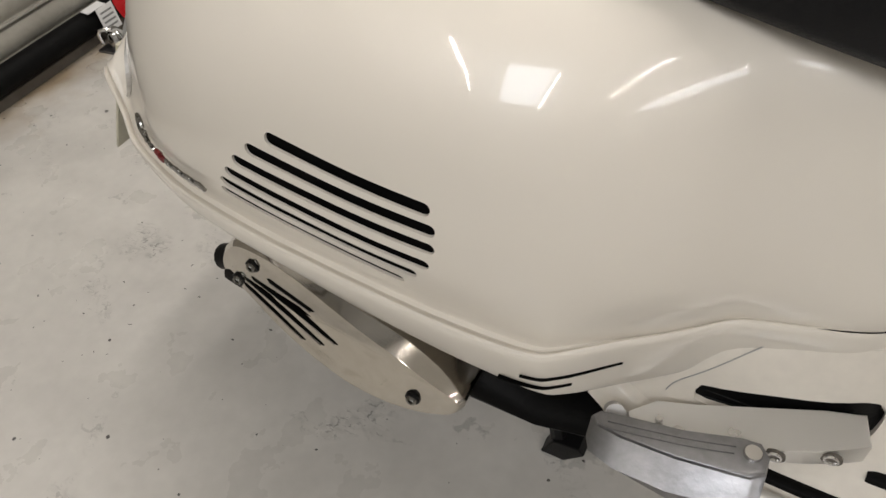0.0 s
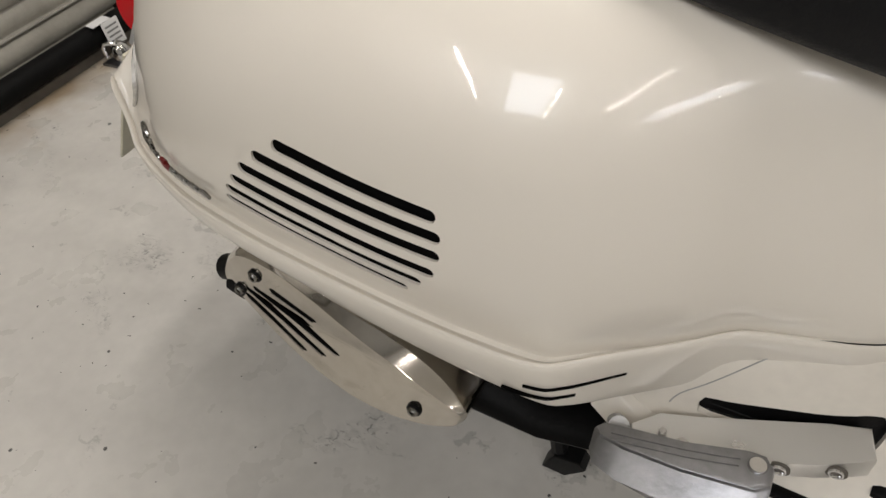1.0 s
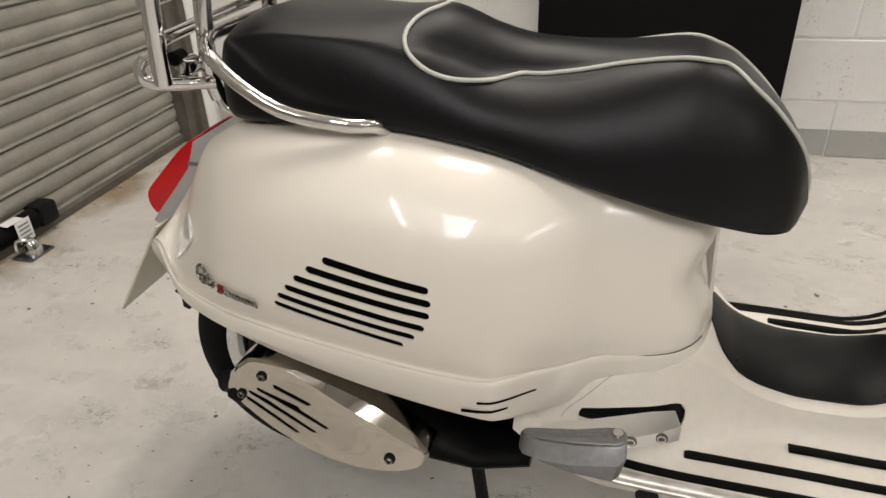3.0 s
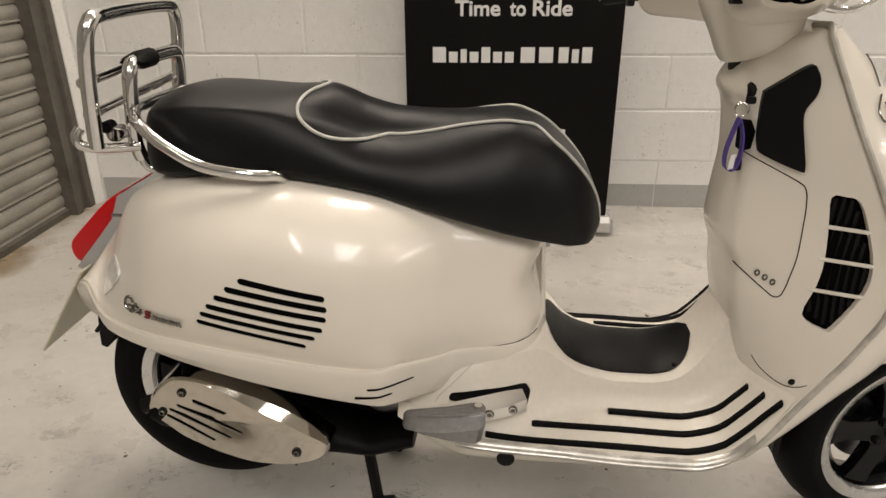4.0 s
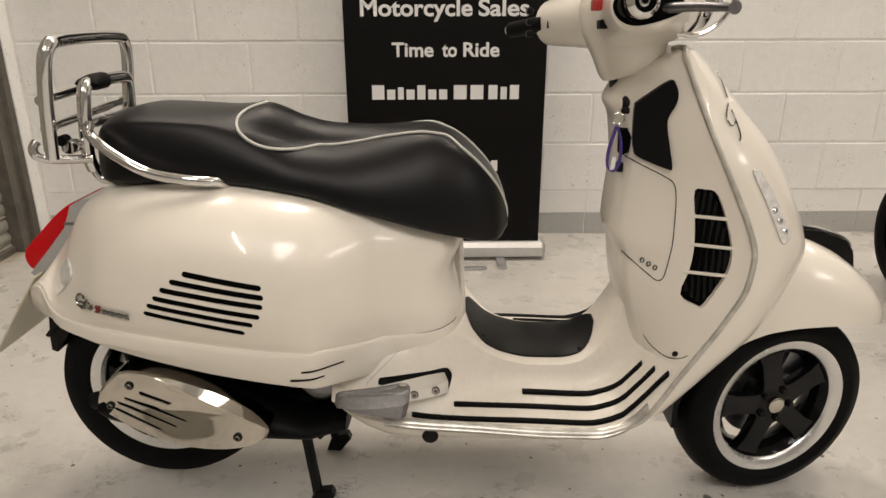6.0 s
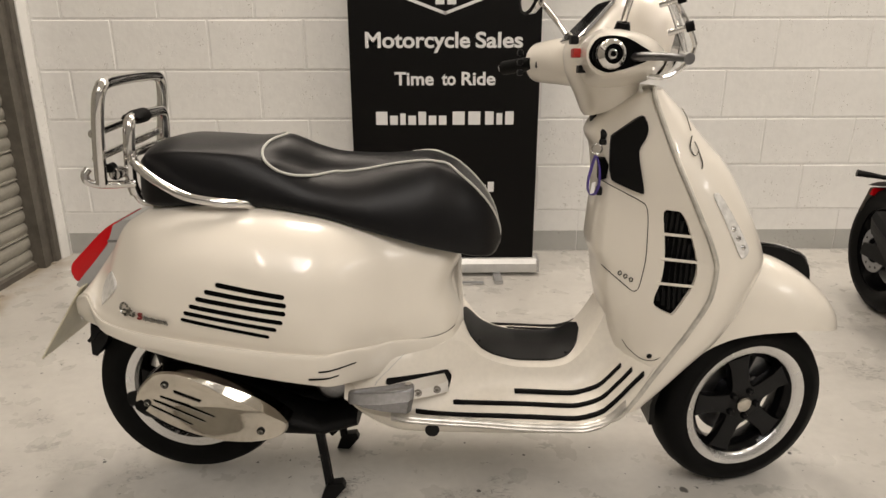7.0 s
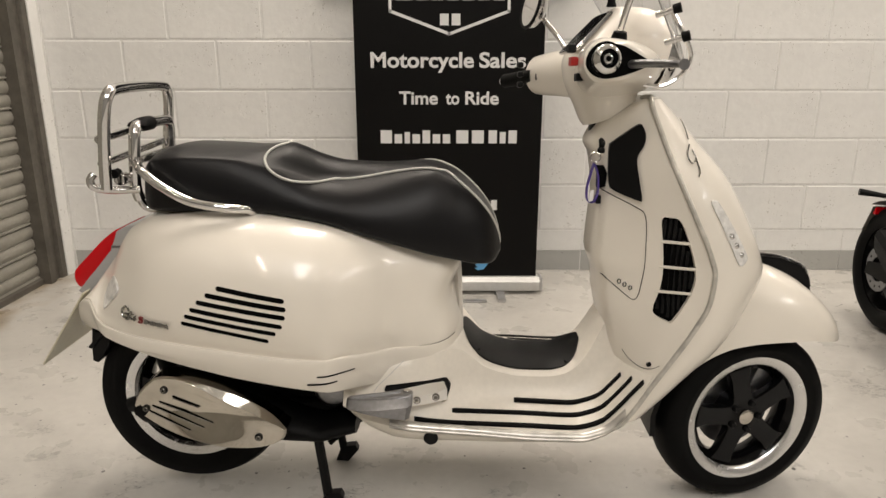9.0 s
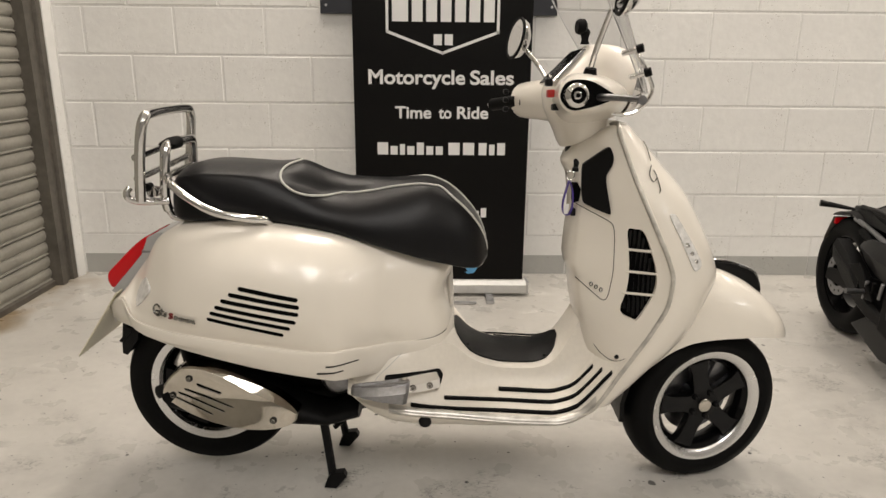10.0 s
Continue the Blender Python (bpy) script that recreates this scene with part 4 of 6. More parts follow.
part("lower_seam", tube([(x, -(shield_y(x, z) + 0.0002), z) for x, z in (tuple(p) for p in spline([(1.024, 0.432), (1.034, 0.419), (1.048, 0.413), (1.060, 0.415), (1.073, 0.424), (1.086, 0.437)], 4))], 0.0007, 6, smooth=0), VOID, SHIELD, "joint of the lower panel")
part("lid_gap", lid_line(0.0010, 0.0), VOID, SHIELD, "dark gap round the glove box lid")
bm = bmesh.new()
for k, (dx, w) in enumerate(((0.0, 0.009), (0.013, 0.009), (0.026, 0.009))):
    x, z = 1.006 + dx * 0.85, 0.593 - dx * 0.4
    tube([(x + 0.0036 * math.cos(a), -(shield_y(x, z) + 0.002), z + 0.0047 * math.sin(a)) for a in (2 * math.pi * j / 10 for j in range(10))], 0.0016, 6, bm, 0, True)
part("badge", bm, SCRIPT, SHIELD, "small chrome badge of three rings")
part("screw_head", lathe([(0, -0.003), (0.005, -0.002), (0.006, 0)], 10, axis="y", centre=(1.063, -0.188, 0.432)), PLASTIC, SHIELD)

# lower side panel seam and key lock
part("ignition_lock", lathe([(0.0, -0.004), (0.014, -0.006), (0.019, -0.002), (0.020, 0.010)], 20, axis="x", centre=(0.956, -0.062, 0.886)), PLASTIC, SHIELD, "round black ignition lock")
part("bag_hook", box(0.958, -0.06, 0.767, 0.014, 0.016, 0.02, 0.004), PLASTIC, SHIELD)
part("lock_pocket", prism([(0.953, 0.795), (0.967, 0.80), (0.970, 0.828), (0.961, 0.845), (0.951, 0.841)], "xz", -0.088, -0.05, 0.003), VOID, SHIELD)


def key_ring():
    ob = empty("key_ring", SCOOTER.matrix_world @ pose(0.962, -0.092, 0.872), "ignition key with a purple fabric loop", "keys")
    part("key", box(-0.010, 0.0, 0.006, 0.016, 0.007, 0.012, 0.003), PLASTIC, ob)
    part("ring", tube([(-0.022 + 0.011 * math.cos(a), -0.002, -0.008 + 0.011 * math.sin(a)) for a in (2 * math.pi * k / 12 for k in range(12))], 0.0012, 6, smooth=0, closed=True), CHROME, ob)
    loop = [(-0.022, -0.022), (-0.014, -0.05), (-0.013, -0.085), (-0.022, -0.105), (-0.034, -0.10), (-0.036, -0.075), (-0.030, -0.045), (-0.024, -0.022)]
    rings = []
    for x, z in (tuple(p) for p in spline(loop, 4)):
        rings.append([(x - 0.0012, -0.010, z), (x + 0.0012, -0.010, z), (x + 0.0012, 0.006, z), (x - 0.0012, 0.006, z)])
    part("fob", loft(rings), FOB, ob, "purple fabric loop")
    part("fob_tag", prism([(-0.030, -0.078), (-0.022, -0.076), (-0.024, -0.100), (-0.032, -0.102)], "xz", -0.0125, -0.0105), LABEL, ob)
    return ob


key_ring()

IND = [tuple(p) for p in spline([(1.165, 0.781), (1.173, 0.787), (1.184, 0.780), (1.211, 0.740), (1.237, 0.698), (1.251, 0.671), (1.247, 0.659), (1.231, 0.654), (1.213, 0.687), (1.190, 0.733)], 3, True)]


def front_y(x, z):
    xb, yb, xf = L_BEADX(z) + 0.011, L_BEADY(z) - 0.010, L_FRONT(z)
    s = min(1.0, max(0.0, (x - xb) / (xf - xb)))
    return yb * math.cos(math.asin(s)) ** 0.85


for s in (-1, 1):
    c = Vector((1.207, 0.722))

    def ring(off, inset):
        out = []
        for q in IND:
            v = Vector(q)
            v = v + (c - v).normalized() * inset
            out.append((v.x, s * (front_y(v.x, v.y) + off), v.y))
        return out
    ind = part("front_indicator", loft([ring(-0.004, 0), ring(0.002, 0), ring(0.004, 0.004)]), GREY_LENS, SHIELD, "clear front indicator lens", 30)
    for k in (2, 3, 4):
        x, z = 1.185 + 0.012 * k, 0.753 - 0.0195 * k
        part("reflector", lathe([(0, -0.0015 * -s), (0.004, -0.001 * -s), (0.007, 0.002 * -s)], 14, axis="y", centre=(x, s * (front_y(x, z) + 0.0035), z)), CHROME, ind)
bm = bmesh.new()
for pts in ([(1.125, 0.895), (1.118, 0.875), (1.126, 0.86), (1.137, 0.868), (1.13, 0.885)], [(1.125, 0.905), (1.122, 0.93), (1.117, 0.945)], [(1.137, 0.868), (1.143, 0.845), (1.14, 0.835)]):
    tube([(x, -(front_y(x, z) + 0.0025), z) for x, z in pts], 0.0013, 6, bm, 4)
part("script_badge", bm, SCRIPT, SHIELD, "small silver script badge")


# front mudguard
F_TOP = keyed((1.12, 0.46), (1.185, 0.56), (1.245, 0.603), (1.30, 0.617), (1.346, 0.612), (1.409, 0.588), (1.481, 0.539), (1.530, 0.489), (1.554, 0.446), (1.562, 0.428))
F_BOT = keyed((1.12, 0.300), (1.137, 0.314), (1.182, 0.364), (1.24, 0.414), (1.288, 0.436), (1.36, 0.447), (1.437, 0.450), (1.50, 0.441), (1.562, 0.424))
F_W = keyed((1.12, 0.085), (1.2, 0.098), (1.3, 0.105), (1.40, 0.102), (1.48, 0.085), (1.54, 0.045), (1.562, 0.006))


def mudguard():
    rings = []
    for x in np.linspace(1.12, 1.562, 38):
        zt, zb, w = F_TOP(x), F_BOT(x), F_W(x)
        p = []
        for k in range(11):
            u = k / 10 * math.pi / 2
            p.append((w * math.sin(u), zb + (zt - zb) * math.cos(u) ** 0.8))
        inner = [(a * 0.93, zb + (b - zb) * 0.95) for a, b in p]
        out = [(x, -a, b) for a, b in reversed(p)] + [(x, a, b) for a, b in p[1:]]
        inn = [(x, -a, b) for a, b in reversed(inner)] + [(x, a, b) for a, b in inner[1:]]
        rings.append(out + list(reversed(inn)))
    ob = part("front_mudguard", loft(rings), PAINT, SCOOTER, "cream front mudguard with a black crest")
    crest = [(1.325, 0.608), (1.345, 0.628), (1.40, 0.622), (1.45, 0.603), (1.468, 0.580), (1.478, 0.542), (1.455, 0.548), (1.40, 0.582), (1.35, 0.600)]
    cr = part("crest", prism(crest, "xz", -0.012, 0.012, 0.004), GLOSS, ob, "gloss black mudguard crest")
    part("crest_strip", tube([(1.328, 0, 0.614), (1.346, 0, 0.629), (1.40, 0, 0.623), (1.45, 0, 0.604), (1.468, 0, 0.581), (1.478, 0, 0.548)], 0.0035, 8), CHROME, cr)
    return ob


mudguard()


# wheels
def wheel(cx, cz, r, rim, half, name, label, turn=0.0, spokes=True):
    hub = new(name)
    hub.parent = SCOOTER
    hub.location = (cx, 0.008 if cx > 1 else 0, cz)
    hub.rotation_euler = (0, 0, radians(turn))
    tagged(hub, label)
    t = half
    prof = [(rim - 0.012, -t * 0.72), (rim + 0.008, -t * 0.86), (rim + 0.025, -t), (r - 0.035, -t * 1.0), (r - 0.014, -t * 0.86), (r - 0.004, -t * 0.55), (r, 0), (r - 0.004, t * 0.55), (r - 0.014, t * 0.86), (r - 0.035, t), (rim + 0.025, t), (rim + 0.008, t * 0.86), (rim - 0.012, t * 0.72)]
    tyre = part("tyre", lathe(prof, 72), RUBBER, hub, "black road tyre")
    inner = 0.016 if spokes else 0.010
    lip = [(rim - inner, -t * 0.66), (rim - inner + 0.006, -t * 0.80), (rim + 0.009, -t * 0.88), (rim + 0.006, -t * 0.72), (rim - 0.006, -t * 0.6)]
    part("rim_lip", lathe(lip, 64, closed=True), RIMLIP, hub, "machined bright rim edge")
    part("rim_well", lathe([(rim - 0.014, -t * 0.68), (rim - 0.03, -t * 0.4), (rim - 0.034, 0), (rim - 0.03, t * 0.4), (rim - 0.012, t * 0.75), (rim - 0.008, t * 0.7), (rim - 0.022, t * 0.3), (rim - 0.024, 0), (rim - 0.02, -t * 0.4), (rim - 0.008, -t * 0.62)], 56, closed=True), GLOSS, hub, "gloss black rim")
    if spokes:
        for k in range(5):
            a = 2 * math.pi * k / 5 + 0.53
            pts = [(0.020, -0.030), (0.06, -0.024), (rim - 0.05, -0.024), (rim - 0.022, -0.032), (rim - 0.022, 0.032), (rim - 0.05, 0.024), (0.06, 0.024), (0.020, 0.030)]
            bm = prism([(p[0] * math.cos(a) - p[1] * math.sin(a), p[0] * math.sin(a) + p[1] * math.cos(a)) for p in pts], "xz", -t * 0.62, -t * 0.18, 0.004)
            part("spoke", bm, GLOSS, hub, "gloss black spoke", 30)
        part("hub_plate", lathe([(0, -t * 0.72), (0.016, -t * 0.72), (0.02, -t * 0.66), (0.05, -t * 0.6), (0.055, -t * 0.3), (0.055, t * 0.6)], 32), GLOSS, hub)
        part("centre_cap", lathe([(0, -t * 0.80), (0.015, -t * 0.80), (0.0195, -t * 0.75), (0.020, -t * 0.6)], 24), STEEL, hub, "dull steel centre cap")
        for k in range(5):
            a = 2 * math.pi * k / 5 + 1.16
            part("wheel_bolt", lathe([(0, -t * 0.75), (0.0055, -t * 0.77), (0.0085, -t * 0.70), (0.0085, -t * 0.5)], 8, centre=(0.038 * math.cos(a), 0, 0.036 * math.sin(a))), PLASTIC, hub)
        disc = part("brake_disc", lathe([(0.055, 0.012), (0.100, 0.012), (0.100, 0.016), (0.055, 0.016)], 40, closed=True), ALU, hub, "steel brake disc")
        part("caliper", prism([(0.03, 0.06), (0.085, 0.03), (0.11, 0.06), (0.09, 0.10), (0.05, 0.11)], "xz", 0.0, 0.04, 0.005), ALU, hub)
    return hub


wheel(1.349, 0.221, 0.221, 0.153, 0.056, "front_wheel", "front wheel with black five-spoke rim", 14.0)
wheel(0.004, 0.272, 0.233, 0.152, 0.065, "rear_wheel", "rear wheel with black rim")


# fork and inner guard behind the front wheel
part("fork_leg", tube([(1.366, 0.055, 0.234), (1.33, 0.058, 0.34), (1.27, 0.05, 0.46)], 0.022, 12, smooth=3), ENGINE, SCOOTER)
part("inner_guard", loft([[(x, -w, z), (x + 0.012, -w, z), (x + 0.012, w, z), (x, w, z)] for x, w, z in ((1.115, 0.075, 0.19), (1.11, 0.085, 0.25), (1.125, 0.09, 0.32), (1.16, 0.09, 0.42))]), PLASTIC, SCOOTER, "black plastic inner guard")


# exhaust, engine and stand
def exhaust():
    ob = part("silencer", loft([[(x, -0.14 + 0.07 * math.cos(a), zc + h * math.sin(a)) for a in (2 * math.pi * k / 20 for k in range(20))] for x, zc, h in
                                ((-0.068, 0.296, 0.025), (-0.055, 0.296, 0.052), (0.0, 0.298, 0.076), (0.08, 0.288, 0.080), (0.17, 0.268, 0.066), (0.26, 0.245, 0.036), (0.34, 0.235, 0.024), (0.42, 0.26, 0.024))]), ENGINE, SCOOTER, "black exhaust silencer with a polished heat shield")
    outline = spline([(-0.072, 0.303), (-0.065, 0.328), (-0.049, 0.350), (-0.030, 0.368), (-0.011, 0.381), (0.023, 0.385), (0.063, 0.379), (0.121, 0.362), (0.178, 0.340), (0.228, 0.313), (0.268, 0.283), (0.275, 0.270), (0.265, 0.248), (0.236, 0.234), (0.196, 0.227), (0.136, 0.225), (0.076, 0.234), (0.036, 0.245), (-0.004, 0.260), (-0.050, 0.284)], 3, True)
    c = Vector((0.09, 0.305))
    depth = keyed((-0.08, -0.202), (0.0, -0.214), (0.1, -0.225), (0.2, -0.236), (0.28, -0.240))

    bevel = keyed((-0.08, 0.0), (0.04, 0.0), (0.09, 0.004), (0.14, 0.012), (0.20, 0.021), (0.245, 0.019), (0.275, 0.0))

    def face(x, z, dy):
        puff = 0.022 * max(0.0, min(1.0, (0.31 - z) / 0.08)) * max(0.0, 1 - ((x - 0.11) / 0.17) ** 2)
        return (x, depth(x) + dy - puff, z + 0.5 * puff)

    def bare(inset):
        out = []
        for q in outline:
            v = Vector(q)
            d = c - v
            inset_here = inset + (bevel(v.x) if v.y > 0.36 - 0.36 * v.x else 0.0)
            v = v + d.normalized() * min(inset_here, d.length * 0.5)
            out.append((v.x, 0, v.y))
        return out

    def ring(inset, dy):
        out = []
        for q in outline:
            v = Vector(q)
            d = c - v
            if inset > 0.003:
                inset_here = inset + (bevel(v.x) if v.y > 0.36 - 0.36 * v.x else 0.0)
            else:
                inset_here = inset
            v = v + d.normalized() * min(inset_here, d.length * 0.5)
            deep = dy + (0.55 * bevel(v.x) if 0 <= inset <= 0.003 and v.y > 0.36 - 0.36 * v.x else 0.0)
            out.append(face(v.x, v.y, deep))
        return out
    rings = [ring(-0.001, 0.05), ring(0, 0.007), ring(0.001, 0.005), ring(0.0040, 0.0006), ring(0.0050, 0.0)]
    flat = [(p[0], p[2]) for p in bare(0.0050)]
    for k in (0.2, 0.4, 0.6, 0.8, 0.97):
        rings.append([face(x + (c.x - x) * k, z + (c.y - z) * k, -0.0008) for x, z in flat])
    shield = part("heat_shield", loft(rings), STEEL, ob, "polished steel heat shield with slots", 25)
    for a, b in (((0.027, 0.341), (0.084, 0.322)), ((-0.006, 0.326), (0.114, 0.286)), ((-0.023, 0.315), (0.093, 0.273)), ((-0.030, 0.301), (0.062, 0.264))):
        a, b = Vector(a), Vector(b)
        d = (b - a).normalized()
        n = Vector((-d.y, d.x)) * (0.0025 if b.x < 0.09 and a.x > 0 else 0.0015)
        pts = [a + n, b + n * 0.8, b + d * 0.004, b - n * 0.8, a - n, a - d * 0.003]
        part("shield_slot", loft([[face(p.x, p.y, o) for p in pts] for o in (-0.0016, 0.004)]), VOID, shield, "", 0)
        m = -n * 1.6
        lip = [face(q.x, q.y, -0.0016) for q in (a + m, a.lerp(b, 0.5) + m, b + m)]
        part("slot_lip", tube(lip, 0.0012, 6, smooth=0), CHROME, shield)
    for x, z in ((0.007, 0.355), (-0.040, 0.306), (0.217, 0.257)):
        part("bolt_washer", lathe([(0.0, 0.002), (0.0085, 0.002), (0.009, 0.0), (0.0084, -0.0018), (0.0, -0.0018)], 20, centre=face(x, z, -0.0015)), PLASTIC, shield)
        part("shield_bolt", lathe([(0.0, 0.0), (0.0025, 0.0), (0.003, -0.003), (0.0045, -0.004), (0.0058, -0.003), (0.0067, 0.0), (0.0067, 0.004)], 20, centre=face(x, z, -0.0035)), SCRIPT, shield, "domed steel bolt")
    part("tail_pipe", tube([(-0.02, -0.18, 0.312), (-0.06, -0.182, 0.308), (-0.088, -0.184, 0.300)], 0.017, 14, smooth=2), PLASTIC, ob)
    ob.location = (0.008, 0.0, 0.0155)
    return ob


exhaust()
bm = bmesh.new()
merge(bm, prism([(0.02, 0.25), (0.06, 0.34), (0.2, 0.36), (0.40, 0.34), (0.46, 0.30), (0.45, 0.23), (0.30, 0.19), (0.1, 0.20)], "xz", -0.10, 0.10, 0.02))
part("engine", bm, ENGINE, SCOOTER, "black engine casing")
part("crank_cover", lathe([(0.0, -0.165), (0.03, -0.164), (0.04, -0.158), (0.048, -0.14), (0.05, -0.09)], 28, centre=(0.372, 0, 0.345)), ALU, SCOOTER, "cast aluminium engine cover")
for k in range(5):
    part("cooling_fin", box(0.395 + 0.006 * k, -0.13, 0.325, 0.002, 0.06, 0.05), ENGINE, SCOOTER, "", 0)
part("swing_arm", tube([(0.0, -0.09, 0.249), (0.12, -0.10, 0.27), (0.28, -0.10, 0.27), (0.42, -0.08, 0.28)], 0.028, 12, smooth=3), ENGINE, SCOOTER)
part("shock_absorber", tube([(0.0, -0.105, 0.30), (-0.02, -0.11, 0.40), (-0.03, -0.11, 0.47)], 0.024, 12, smooth=2), ENGINE, SCOOTER)
part("inner_mudguard", loft([[(0.27 * math.cos(a) * r, -0.085, 0.249 + 0.27 * math.sin(a) * r), (0.27 * math.cos(a) * r, 0.085, 0.249 + 0.27 * math.sin(a) * r), (0.262 * math.cos(a) * r, 0.085, 0.249 + 0.262 * math.sin(a) * r), (0.262 * math.cos(a) * r, -0.085, 0.249 + 0.262 * math.sin(a) * r)] for r in (1.0,) for a in np.linspace(0.25, 2.5, 16)]), PLASTIC, SCOOTER)
# near-black slab added for the deep shade below the bodywork
part("underbody_shade_fill", prism([(-0.18, 0.46), (-0.1, 0.44), (0.3, 0.365), (0.45, 0.34), (0.6, 0.26), (0.9, 0.24), (0.9, 0.27), (0.62, 0.29), (0.5, 0.40), (-0.15, 0.50)], "xz", -0.11, 0.11), VOID, SCOOTER, "", 0)


def stand():
    ob = part("centre_stand", tube([(0.312, -0.095, 0.23), (0.320, -0.10, 0.18), (0.333, -0.105, 0.08), (0.341, -0.109, 0.014)], 0.012, 8, smooth=2), PLASTIC, SCOOTER, "black steel centre stand")
    part("stand_leg", tube([(0.312, 0.095, 0.23), (0.320, 0.098, 0.18), (0.335, 0.10, 0.08), (0.345, 0.103, 0.012)], 0.011, 8, smooth=2), PLASTIC, ob)
    part("cross_bar", tube([(0.318, -0.10, 0.20), (0.318, 0.10, 0.20)], 0.012, 8, smooth=0), PLASTIC, ob)
    for s, y, x in ((-1, -0.109, 0.338), (1, 0.103, 0.343)):
        part("stand_foot", prism([(x - 0.022, 0.002), (x + 0.012, 0.0), (x + 0.04, 0.035), (x + 0.033, 0.05), (x - 0.004, 0.045), (x - 0.012, 0.03)], "xz", y - 0.013, y + 0.013, 0.003), PLASTIC, ob)
    part("stand_spring", tube([(0.345, -0.09, 0.17), (0.40, -0.085, 0.22)], 0.008, 8, smooth=0), ENGINE, ob)
    return ob


stand()


# folding pillion footrest in its slot
def footrest():
    prof = [(0.450, -0.212), (0.470, -0.194), (0.500, -0.186), (0.60, -0.153), (0.630, -0.146), (0.638, -0.170), (0.628, -0.176), (0.60, -0.190), (0.565, -0.203), (0.53, -0.207), (0.50, -0.216), (0.455, -0.226)]
    def cap(x, y):
        return 0.337 + 0.28 * (y + 0.205)
    mid = Vector((0.55, -0.19))
    br = part("footrest_bracket", loft([[(x, y, 0.320) for x, y in prof], [(x, y, cap(x, y) - 0.002) for x, y in prof], [(mid.x + (x - mid.x) * 0.985, mid.y + (y - mid.y) * 0.95, cap(x, mid.y + (y - mid.y) * 0.95) + 0.0005) for x, y in prof]]), BRUSHED, SCOOTER, "brushed aluminium footrest bracket", 25)
    br.location = (-0.008, -0.001, 0.013)
    for x, y in ((0.572, -0.2015), (0.613, -0.186)):
        part("bolt_recess", lathe([(0, 0.001), (0.0085, 0.001), (0.0085, -0.0012), (0.0, -0.0012)], 16, centre=(x, y, 0.334)), FRAME, br)
        part("bracket_bolt", lathe([(0, 0.0), (0.0035, 0.0), (0.0045, -0.0025), (0.006, -0.0025), (0.0066, 0.0)], 14, centre=(x, y - 0.0006, 0.334)), CHROME, br)
    part("hinge_arm", prism([(0.452, -0.228), (0.458, -0.210), (0.52, -0.202), (0.552, -0.210), (0.556, -0.226), (0.535, -0.220), (0.50, -0.222)], "xy", 0.322, 0.330, 0.0015), TRIM, br, "dirty cast hinge arm", 30)
    peg = [(0.426, -0.254), (0.431, -0.243), (0.452, -0.238), (0.50, -0.230), (0.545, -0.217), (0.559, -0.217), (0.566, -0.228), (0.566, -0.256), (0.556, -0.270), (0.50, -0.277), (0.455, -0.274), (0.432, -0.266)]
    top = [(x, y, 0.360 + 0.010 * (x - 0.426) / 0.14) for x, y in peg]
    c = Vector((0.50, -0.248, 0.34))

    def shrink(k, dz):
        return [tuple(Vector((c.x, c.y, 0)).lerp(Vector((q[0], q[1], 0)), k) + Vector((0, 0, q[2] + dz))) for q in top]
    low = [(c.x + (q[0] - c.x) * 0.9, c.y + (q[1] - c.y) * 0.9, 0.344 - 0.022 * (q[0] - 0.43) / 0.13) for q in top]
    mid = [(q[0], q[1], q[2] - 0.016) for q in top]
    top = [(x, -0.224 + (y + 0.224) * 0.55 if y < -0.224 else y, z) for x, y, z in top]
    c = Vector((0.50, -0.236, 0.34))
    fr = part("footrest", loft([shrink(0.90, 0.001), shrink(0.975, 0.0), shrink(1.0, -0.004), mid, low]), ALU, SCOOTER, "scuffed cast aluminium pillion footrest", 35)
    fr.location = (-0.008, 0.0, 0.012)
    for off in (0.006, 0.014):
        part("grip_rib", tube([(0.441, -0.237 - off * 0.8, 0.3612), (0.50, -0.230 - off * 0.8, 0.3655), (0.540, -0.222 - off * 0.8, 0.3690)], 0.0018, 6, smooth=2), ALU, fr)
    part("pivot_pin", lathe([(0, 0.3735), (0.0065, 0.3735), (0.0075, 0.372), (0.0075, 0.33)], 16, axis="z", centre=(0.553, -0.229, 0)), CHROME, fr)
    part("rubber_stop", tube([(0.443, -0.223, 0.343), (0.437, -0.206, 0.318)], 0.0095, 14, smooth=0), LABEL, br, "small white stop")
    for x, y, r in ((0.478, -0.212, 0.0035), (0.496, -0.217, 0.006)):
        part("hinge_bolt", lathe([(0, 0.345), (r * 0.8, 0.345), (r, 0.343), (r, 0.33)], 12, axis="z", centre=(x, y, 0)), CHROME, br)
    return fr


footrest()


# tail lamp, indicators, plate
def lamp_loft(poly, w0, w1, shrink):
    c = Vector((sum(p[0] for p in poly) / len(poly), sum(p[1] for p in poly) / len(poly)))
    rings = []
    for y, k in ((-w1, shrink), (-w1 * 0.96, shrink * 0.35), (-w0, 0.0), (w0, 0.0), (w1 * 0.96, shrink * 0.35), (w1, shrink)):
        rings.append([(c.x + (p[0] - c.x) * (1 - k), y, c.y + (p[1] - c.y) * (1 - k)) for p in poly])
    return loft(rings)


